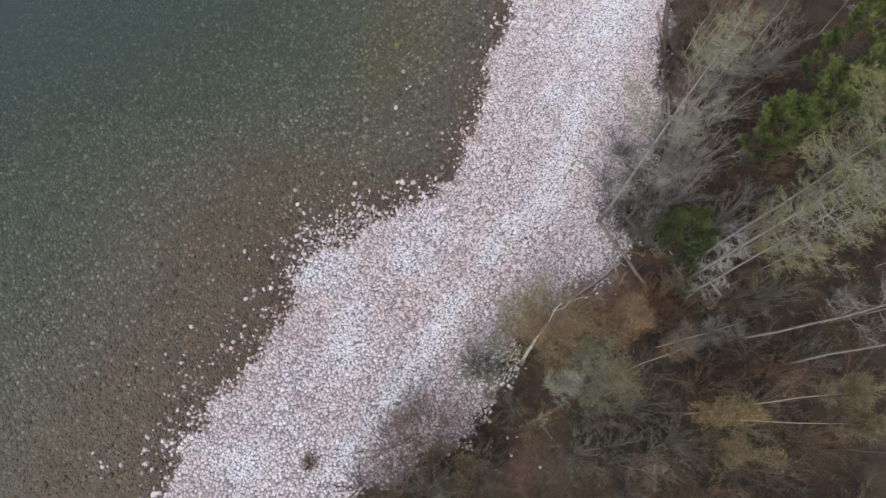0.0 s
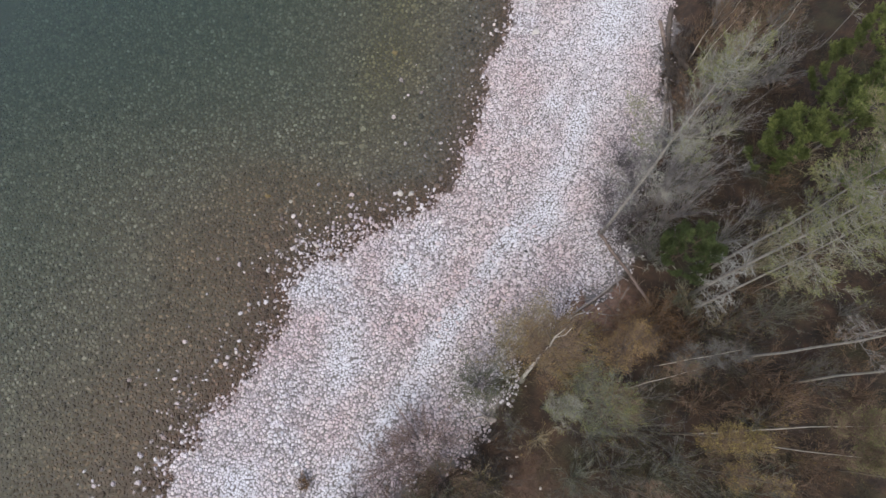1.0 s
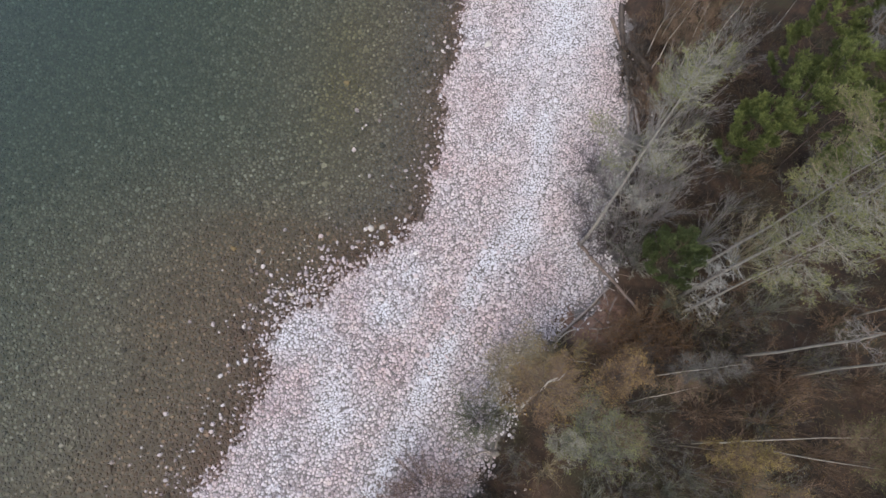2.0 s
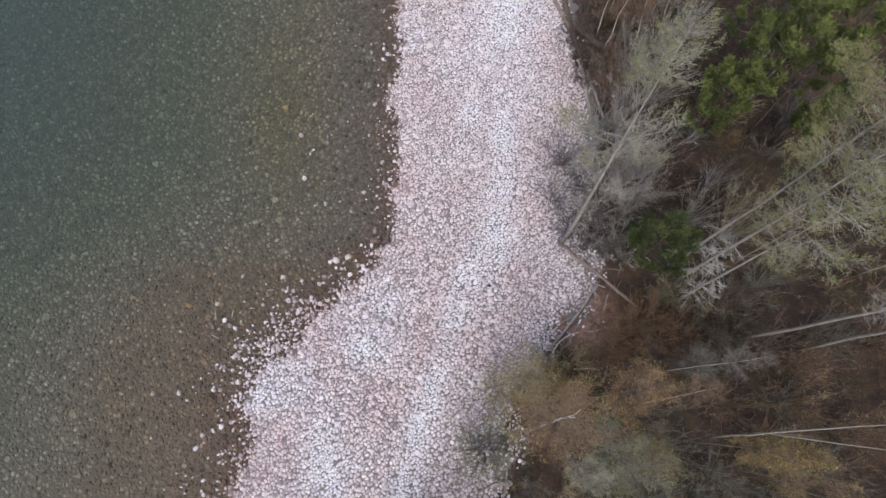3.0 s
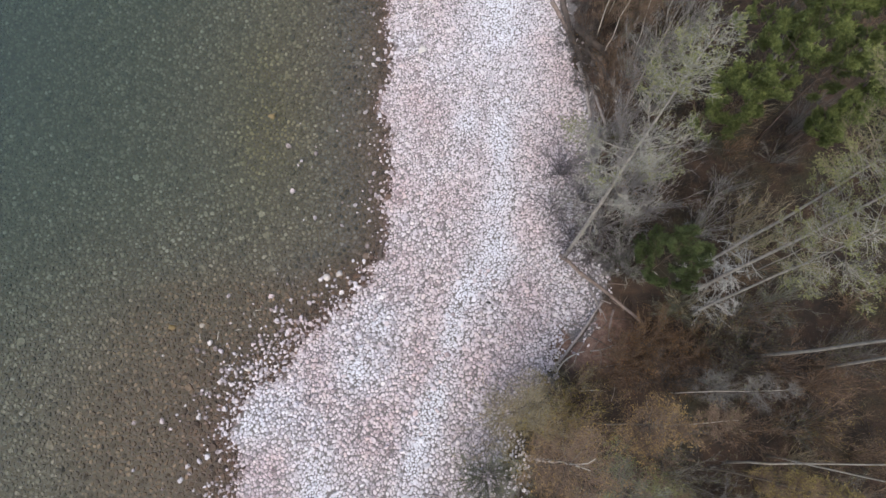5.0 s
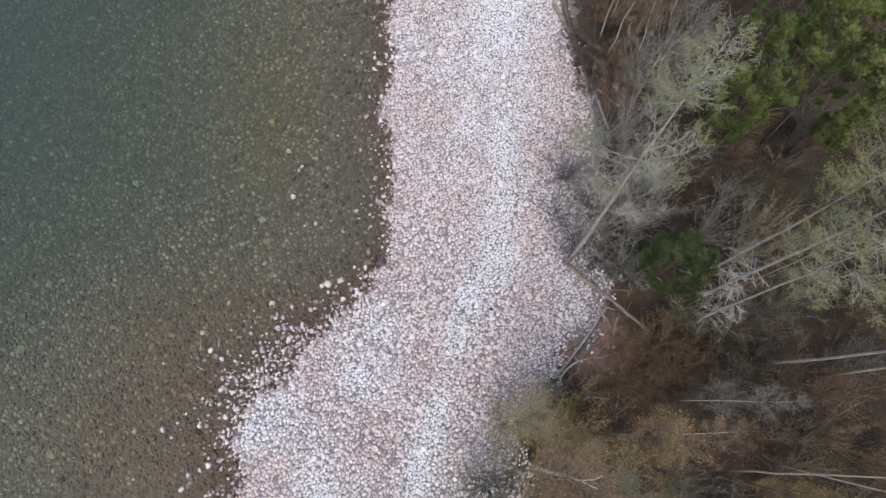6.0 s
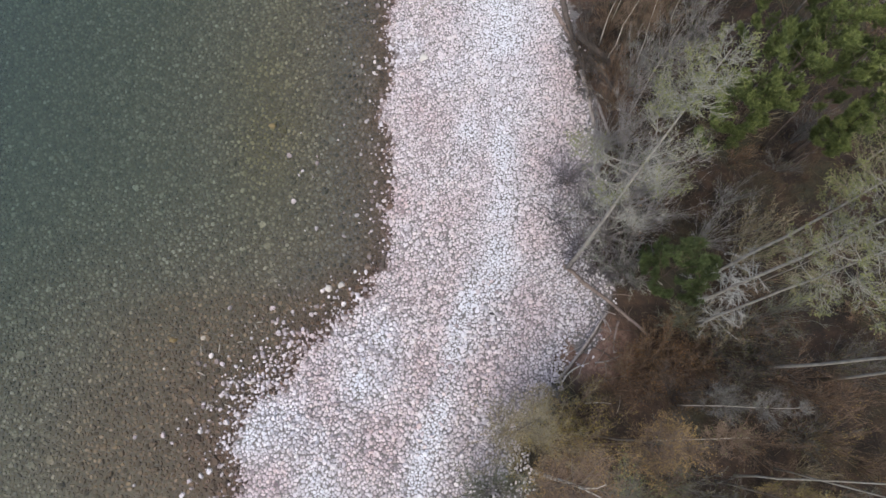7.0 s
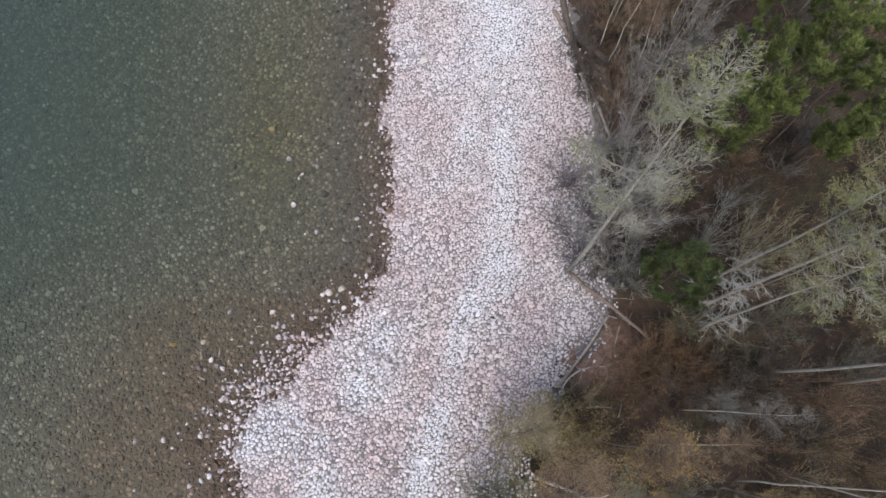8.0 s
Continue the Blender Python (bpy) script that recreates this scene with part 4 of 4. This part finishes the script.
tree("pine", 9.8, 13.6, 6.5, 2.4, "pine", "pine", "brown", "bush", "young deep green pine near the beach", seed=20, base=0.1, apart=10, density=0.75)
tree("larch", 10.2, 23.6, 11.0, 1.9, "larch_bare", "grey", "ash", "olive", "bare grey larch behind the bank", seed=21, base=0.3, apart=12, density=0.65, girth=0.04)
tree("larch", 17.5, 24.5, 18, 2.4, "larch_bare", "grey", "grey", "olive", "grey larch behind the pines", seed=22, base=0.45, apart=10)
for i, (x, y, h, lx) in enumerate([(9.4, 28.9, 6.5, 0.04), (9.75, 27.7, 7.0, 0.05), (11.0, 26.6, 7.5, -0.03), (13.6, 29.2, 9.0, -0.03), (10.4, 30.5, 6.0, 0.02)]):
    tree("birch_sapling", x, y, h, 1.0, "birch", "birch", "brown", "yellow", "thin pale birch sapling without leaves", seed=30 + i, lean=(lx, 0.0), base=0.45, leaves=0.03, girth=0.045, density=0.5, sway=0.008, group="birch saplings on the bank", category="sapling")


# woods that fill the slope between them
taken = [(o.location.x, o.location.y) for o in scene.objects if o.parent is None and o.type == "EMPTY" and o.get("category") in ("tree", "sapling")]
wild = random.Random(5)
number = 60
for _ in range(1600):
    x, y = wild.uniform(2, 32), wild.uniform(-14, 44)
    b = float(offset(np.array([x]), np.array([y]), BANK)[0])
    if b < 3.0 or min(math.hypot(x - a, y - c) for a, c in taken) < 3.0 or (y < 9 and x < 9 and y > -4) or (x < 10.5 and 8 < y < 13) or (9 < x < 18.5 and 14 < y < 20.5):
        continue
    taken.append((x, y))
    number += 1
    pick = wild.random()
    if y > 14 and x > 12 and pick < 0.22:
        tree("pine", x, y, wild.uniform(8, 12), wild.uniform(1.7, 2.3), "pine", "pine", "brown", "pine", "green pine in the mixed wood", seed=number, density=0.36, group="trees of the mixed wood")
    elif y > 9.5:
        tree("larch", x, y, wild.uniform(8, 13), wild.uniform(1.5, 2.2), wild.choice(["larch_bare", "larch_green"]), "grey", wild.choice(["grey", "buff"]), "olive", "thin larch in the mixed wood", seed=number, base=0.4, density=0.36, group="trees of the mixed wood")
    else:
        tree("birch", x, y, wild.uniform(5, 10), wild.uniform(1.4, 2.2), wild.choice(["round", "birch"]), "brown", wild.choice(["brown", "brown", "dark", "dark", "grey"]), wild.choice(["olive", "yellow", "rust"]), "small leafless birch in the mixed wood", seed=number, leaves=wild.choice([0.02, 0.05, 0.15]), density=0.36, group="trees of the mixed wood")


# ---- shrubs ----
def shrub(x, y, tall, wide, twig, leaf, leaves, label, seed, stems=26, group="", name="shrub", apart=True, root=0.12):
    """Many thin stems from one root, with side twigs and a few leaves."""
    r = np.random.default_rng(seed * 7 + 1)
    ob = thing(name, x, y, ground_z(x, y) - 0.04, label, "shrub", group)
    az, out = r.uniform(0, 6.28, stems), r.uniform(0.1, 1.0, stems) ** 0.7
    p = [np.stack([np.cos(az), np.sin(az), np.zeros(stems)], 1) * root * r.uniform(0.3, 1, (stems, 1))]
    for k in range(4):
        g = out * wide / 4 * (0.7 + 0.25 * k)
        p.append(p[-1] + np.stack([np.cos(az) * g, np.sin(az) * g, np.full(stems, tall / 4) * (1.1 - 0.3 * out)], 1) + r.normal(0, 0.05, (stems, 3)))
    p = np.stack(p, 1)
    segs = []
    if apart:
        for line in p:
            part("stem", mesh_np("stem", *tube(line, [0.016, 0.014, 0.011, 0.008, 0.004], 5), TWIG[twig]), ob)
    else:
        segs = [sticks(p[:, k], p[:, k + 1], 0.02 - 0.005 * k, 0.015 - 0.005 * k + 0.002, 3) for k in range(4)]
    m = stems * 20
    i = r.integers(0, stems, m)
    a, d = along(p, i, r.uniform(0.2, 1, m))
    q = a + unit(d + r.normal(0, 0.36, (m, 3))) * r.uniform(0.2, 0.7, (m, 1)) * min(1.0, tall / 2.5)
    k = m * 3
    j = r.integers(0, m, k)
    ta = a[j] + (q[j] - a[j]) * r.uniform(0.2, 1, (k, 1))
    tq = ta + unit(unit(q[j] - a[j]) + r.normal(0, 0.45, (k, 3))) * r.uniform(0.1, 0.35, (k, 1))
    tagged(part("crown", mesh_np("crown", *joined([slivers(a, q, 0.02, r), slivers(ta, tq, 0.013, r), *segs]), TWIG[twig]), ob), kind="stuff")
    if leaves:
        c = int(k * leaves * 1.7)
        j = r.integers(0, k, c)
        tagged(part("foliage", mesh_np("foliage", *leaflets(tq[j] + r.normal(0, 0.04, (c, 3)), 0.058, r), LEAF[leaf], False), ob), kind="stuff")
    return ob


shrub(-2.0, -0.5, 3.4, 2.0, "red", "rust", 0.12, "bare reddish-brown willow overhanging the pebbles", 1, 72, root=1.2)
shrub(-3.6, -1.9, 2.6, 1.6, "red", "rust", 0.12, "low bare reddish willow on the beach edge", 2, 48, root=1.0)
shrub(-0.3, -1.9, 3.2, 1.6, "brown", "olive", 0.15, "bare brown willow at the foot of the bank", 13, 56, root=0.7)
shrub(0.5, 3.9, 4.2, 1.7, "moss", "olive", 0.5, "grey-green lichen-covered shrub on the bank", 3, 66, root=0.6)
shrub(1.4, 0.5, 1.3, 1.2, "dark", "rust", 0.05, "dark brush on the eroded low bank", 134, 26, root=0.5)
shrub(2.1, -1.2, 1.4, 1.3, "dark", "rust", 0.05, "dark brush above the low bank", 135, 26, root=0.6)
shrub(-4.9, -4.6, 2.6, 2.2, "dark", "rust", 0.02, "dark bare willow on the pebble beach", 4, 24)
shrub(-8.25, -4.1, 0.45, 0.4, "brown", "rust", 0.3, "small brown tuft growing among pebbles", 5, 14)
shrub(9.0, 27.6, 1.3, 1.3, "dark", "rust", 0.05, "dark tangle of dead branches on the bank", 14, 26, root=0.7)
shrub(9.2, 25.4, 1.1, 1.1, "dark", "rust", 0.1, "dark tangle of dead branches beside driftwood", 15, 24, root=0.7)
shrub(8.9, 26.4, 1.2, 1.2, "dark", "rust", 0.05, "dark tangle of roots on the eroded bank", 19, 28, root=0.8)
shrub(9.5, 24.6, 1.2, 1.0, "dark", "rust", 0.05, "dark tangle of roots above driftwood", 130, 24, root=0.6)
shrub(8.7, 30.2, 1.4, 1.2, "dark", "rust", 0.05, "dark tangle of dead branches under the bank", 16, 24, root=0.7)
shrub(6.3, 20.3, 2.6, 2.3, "violet", "rust", 0.02, "bare violet-grey shrub leaning over the pebbles", 6, 30)
shrub(5.6, 18.0, 2.2, 1.9, "violet", "rust", 0.02, "sparse bare shrub reaching over the pebbles", 133, 16)
shrub(6.6, 16.0, 2.8, 1.7, "violet", "rust", 0.02, "bare violet-grey shrub at the foot of the larch", 17, 44, root=0.6)
shrub(7.5, 14.9, 1.9, 1.3, "violet", "rust", 0.02, "low bare violet-grey shrub beside driftwood", 18, 44, root=0.5)
shrub(9.0, 13.9, 0.8, 1.1, "lichen", "rust", 0.0, "bleached tangle of dead branches beside driftwood", 131, 16, root=0.3)
shrub(8.7, 28.5, 1.3, 1.3, "dark", "rust", 0.05, "dark mass of torn roots under the bank", 132, 40, root=0.8)
shrub(7.2, 18.6, 3.2, 2.2, "violet", "olive", 0.05, "grey bare shrub at the beach edge", 7, 34)
shrub(7.9, 16.6, 3.0, 2.0, "grey", "olive", 0.05, "grey bare shrub around the larch", 8, 34)
shrub(8.6, 22.2, 3.4, 2.0, "grey", "olive", 0.05, "pale bare shrub on the bank", 9, 30)
shrub(1.4, 6.6, 3.4, 1.7, "buff", "yellow", 0.12, "buff shrub with few yellow leaves over the beach", 10, 18)
shrub(3.4, 7.4, 2.6, 1.4, "buff", "yellow", 0.4, "yellow-brown shrub on the low bank", 11, 36)
shrub(8.4, 14.6, 2.0, 1.6, "grey", "bush", 0.6, "low grey-green shrub beside driftwood", 12, 26)
for i, (x, y, tall, wide, twig, leaf, amount) in enumerate([
        (8.9, 18.4, 4.6, 2.0, "grey", "olive", 0.1), (9.4, 20.2, 5.0, 2.1, "grey", "olive", 0.2), (10.2, 17.2, 4.2, 1.9, "grey", "olive", 0.2), (9.6, 22.0, 5.2, 2.0, "grey", "rust", 0.1),
        (10.6, 25.2, 5.0, 2.0, "grey", "rust", 0.05), (9.2, 24.4, 3.6, 1.7, "brown", "rust", 0.1), (11.6, 23.4, 5.4, 2.1, "grey", "olive", 0.2), (10.8, 28.4, 4.8, 2.0, "brown", "olive", 0.2),
        (12.6, 27.0, 5.2, 2.2, "grey", "olive", 0.2), (12.6, 15.6, 4.6, 2.0, "grey", "olive", 0.4), (14.2, 14.4, 5.0, 2.1, "buff", "olive", 0.5), (13.0, 31.0, 5.0, 2.2, "brown", "rust", 0.1), (9.9, 29.6, 3.2, 1.6, "brown", "rust", 0.1), (10.6, 31.8, 4.0, 1.9, "grey", "rust", 0.05), (11.8, 29.4, 4.4, 2.0, "brown", "olive", 0.1), (9.8, 26.4, 2.4, 1.4, "brown", "rust", 0.1), (14.2, 27.6, 4.6, 2.0, "grey", "olive", 0.2), (8.6, 17.6, 6.0, 2.0, "grey", "rust", 0.1), (9.2, 16.4, 5.0, 1.8, "grey", "rust", 0.1), (10.0, 18.8, 6.4, 2.0, "grey", "olive", 0.2)]):
    shrub(x, y, tall, wide, twig, leaf, amount, "tall bare thicket shrub behind the bank", 20 + i, 30, "thicket behind the bank", apart=False)
for i, (x, y, tall, wide, twig, leaf, amount) in enumerate([
        (2.7, 6.4, 4.5, 1.9, "buff", "yellow", 0.6), (4.6, 7.0, 4.0, 1.8, "brown", "yellow", 0.8), (3.4, 5.9, 6.0, 2.1, "buff", "yellow", 0.6),
        (4.9, 5.9, 6.2, 2.2, "brown", "yellow", 0.8), (6.4, 0.2, 3.6, 1.7, "moss", "olive", 0.3),
        (7.4, 5.0, 5.0, 1.9, "brown", "olive", 0.4), (7.0, 2.6, 4.8, 2.0, "ash", "olive", 0.4), (9.0, 3.6, 4.6, 2.0, "ash", "olive", 0.3)]):
    shrub(x, y, tall, wide, twig, leaf, amount, "dense brown thicket shrub with withering leaves", 40 + i, 32, "thicket on the low bank", apart=False)
for i, (x, y, tall, wide, twig, leaf, amount) in enumerate([
        (14.2, 9.4, 3.6, 1.8, "dark", "rust", 0.2), (13.4, 8.4, 2.8, 1.7, "dark", "olive", 0.3), (15.2, 8.2, 3.2, 1.8, "brown", "rust", 0.2), (17.0, 8.6, 3.6, 1.9, "dark", "olive", 0.2), (16.4, 7.2, 3.0, 1.7, "brown", "rust", 0.2),
        (9.8, 7.9, 2.4, 1.5, "dark", "rust", 0.2), (9.0, 5.2, 3.2, 1.7, "ash", "olive", 0.2), (12.2, 5.6, 4.2, 1.9, "brown", "rust", 0.2), (13.2, 3.2, 4.6, 1.9, "brown", "olive", 0.3), (11.4, 2.4, 4.8, 2.0, "ash", "olive", 0.4),
        ]):
    shrub(x, y, tall, wide, twig, leaf, amount, "bare thicket shrub around the tree trunks", 70 + i, 22, "thicket among the trees", apart=False)
for i, (x, y, tall, wide, twig, leaf, amount) in enumerate([
        (10.4, 1.4, 3.8, 1.9, "moss", "olive", 0.3), (8.4, 1.2, 3.6, 1.9, "ash", "olive", 0.3), (12.2, 7.4, 2.6, 1.7, "dark", "olive", 0.3), (15.6, 5.4, 4.4, 2.0, "brown", "yellow", 0.3), (14.6, 1.8, 4.2, 2.0, "moss", "olive", 0.4),
        (17.6, 4.0, 4.2, 2.0, "brown", "rust", 0.2), (12.4, 10.0, 2.6, 1.6, "dark", "olive", 0.4), (13.8, 11.2, 3.4, 1.8, "ash", "olive", 0.4), (10.8, 11.4, 1.8, 1.3, "moss", "olive", 0.4), (15.6, 11.6, 3.8, 1.9, "moss", "olive", 0.4)]):
    shrub(x, y, tall, wide, twig, leaf, amount, "bare thicket shrub around the tree trunks", 82 + i, 22, "thicket among the trees", apart=False)
for i, (x, y, tall, wide, twig, leaf, amount) in enumerate([
        (-2.6, -4.4, 3.0, 1.7, "brown", "olive", 0.3), (-0.8, -3.4, 3.6, 1.8, "moss", "olive", 0.4), (1.6, -1.8, 2.4, 1.4, "dark", "olive", 0.2), (-3.8, -6.2, 2.8, 1.7, "brown", "olive", 0.3)]):
    shrub(x, y, tall, wide, twig, leaf, amount, "olive thicket shrub on the beach edge", 95 + i, 28, "thicket on the low bank", apart=False)
for i, (x, y, tall, wide, twig, leaf, amount) in enumerate([
        (9.2, 10.2, 1.2, 1.2, "brown", "rust", 0.5), (8.9, 9.5, 1.4, 1.3, "brown", "rust", 0.5), (7.9, 8.9, 1.3, 1.2, "brown", "rust", 0.4), (9.9, 10.2, 1.5, 1.3, "brown", "rust", 0.5), (10.3, 9.0, 1.4, 1.3, "brown", "rust", 0.4),
        (6.9, 8.4, 1.1, 1.1, "brown", "rust", 0.3), (9.3, 8.5, 1.2, 1.2, "dark", "rust", 0.4), (8.1, 9.8, 0.9, 1.0, "brown", "rust", 0.4), (11.4, 9.8, 1.4, 1.3, "brown", "rust", 0.4)]):
    shrub(x, y, tall, wide, twig, leaf, amount, "low rusty-brown shrub on the leaf litter", 110 + i, 22, "rusty shrubs on the low bank", apart=False, root=0.5)
for i, (x, y, tall, wide) in enumerate([(4.4, 8.3, 1.8, 1.4), (5.4, 8.3, 1.8, 1.5), (1.2, 7.2, 2.2, 1.3), (1.0, 5.6, 3.2, 1.8)]):
    shrub(x, y, tall, wide, "buff", "yellow", 0.3, "thin brown shrub leaning over the beach edge", 125 + i, 9, "thin shrubs over the beach edge", apart=False, root=0.3)
number = 200
for _ in range(900):
    x, y = wild.uniform(-3, 30), wild.uniform(-12, 42)
    b = float(offset(np.array([x]), np.array([y]), BANK)[0])
    if b < 0.8 or number > 335 or (1.5 < x < 7 and -4 < y < 1.5) or (4 < x < 9.5 and 8.5 < y < 13):
        continue
    number += 1
    kind = wild.choice([("brown", "rust", 0.3), ("brown", "rust", 0.1), ("ash", "olive", 0.1), ("ash", "olive", 0.3), ("brown", "olive", 0.4), ("buff", "yellow", 0.15)])
    shrub(x, y, wild.uniform(0.9, 3.4), wild.uniform(0.8, 1.7), *kind, "leafless undergrowth shrub on the forest floor", number, 12, "undergrowth of the wood", "undergrowth_shrub", False)


# ---- withered grass and litter ----
def grass():
    x, y = scatter(-6, 27, -10, 38, 0.105, 71)
    r = np.random.default_rng(72)
    b = offset(x, y, BANK)
    bare = np.exp(-(((x - 6.6) / 1.8) ** 2 + ((y - 10.6) / 2.0) ** 2))
    ok = r.uniform(size=len(x)) < ramp(b, 0.2, 1.6) * (0.75 - 0.7 * bare) * ramp(vnoise(x, y, 2.2, 73), 0.15, 0.5)
    x, y = x[ok], y[ok]
    at = np.stack([x, y, height(x, y) - 0.02], 1)
    d = unit(r.normal(0, 0.6, (len(x), 3)) * [1, 1, 0.2] + [0, 0, 0.6])
    ob = new("grass", mesh_np("grass", *slivers(at, at + d * r.uniform(0.15, 0.8, (len(x), 1)), 0.03, r), LEAF["grass"], False))
    tagged(ob, "withered brown grass and stalks on the forest floor", "grass", kind="stuff")


grass()

# ---- single cobbles on the nearest stretch of beach ----
shapes = []
for k in range(6):
    v, f = cobbles(np.zeros(1), np.zeros(1), np.ones(1), 0.0, 300 + k)
    v[:, 2] -= v[:, 2].min()
    shapes.append(mesh_np("cobble", v, f, dry_single, False))
wild = random.Random(8)
count = 0
while count < 280:
    x, y = wild.uniform(-11, 2), wild.uniform(5.5, 15)
    if float(inland(np.array([x]), np.array([y]))[0]) < 0.6 or float(offset(np.array([x]), np.array([y]), BANK)[0]) > -0.6:
        continue
    count += 1
    size = wild.uniform(0.22, 0.38)
    ob = new("stone", shapes[count % 6])
    ob.matrix_basis = pose(x, y, ground_z(x, y) + 0.03, wild.uniform(-12, 12), wild.uniform(-12, 12), wild.uniform(0, 360)) @ Matrix.Diagonal((size, size, size, 1))
    ob.parent = ground
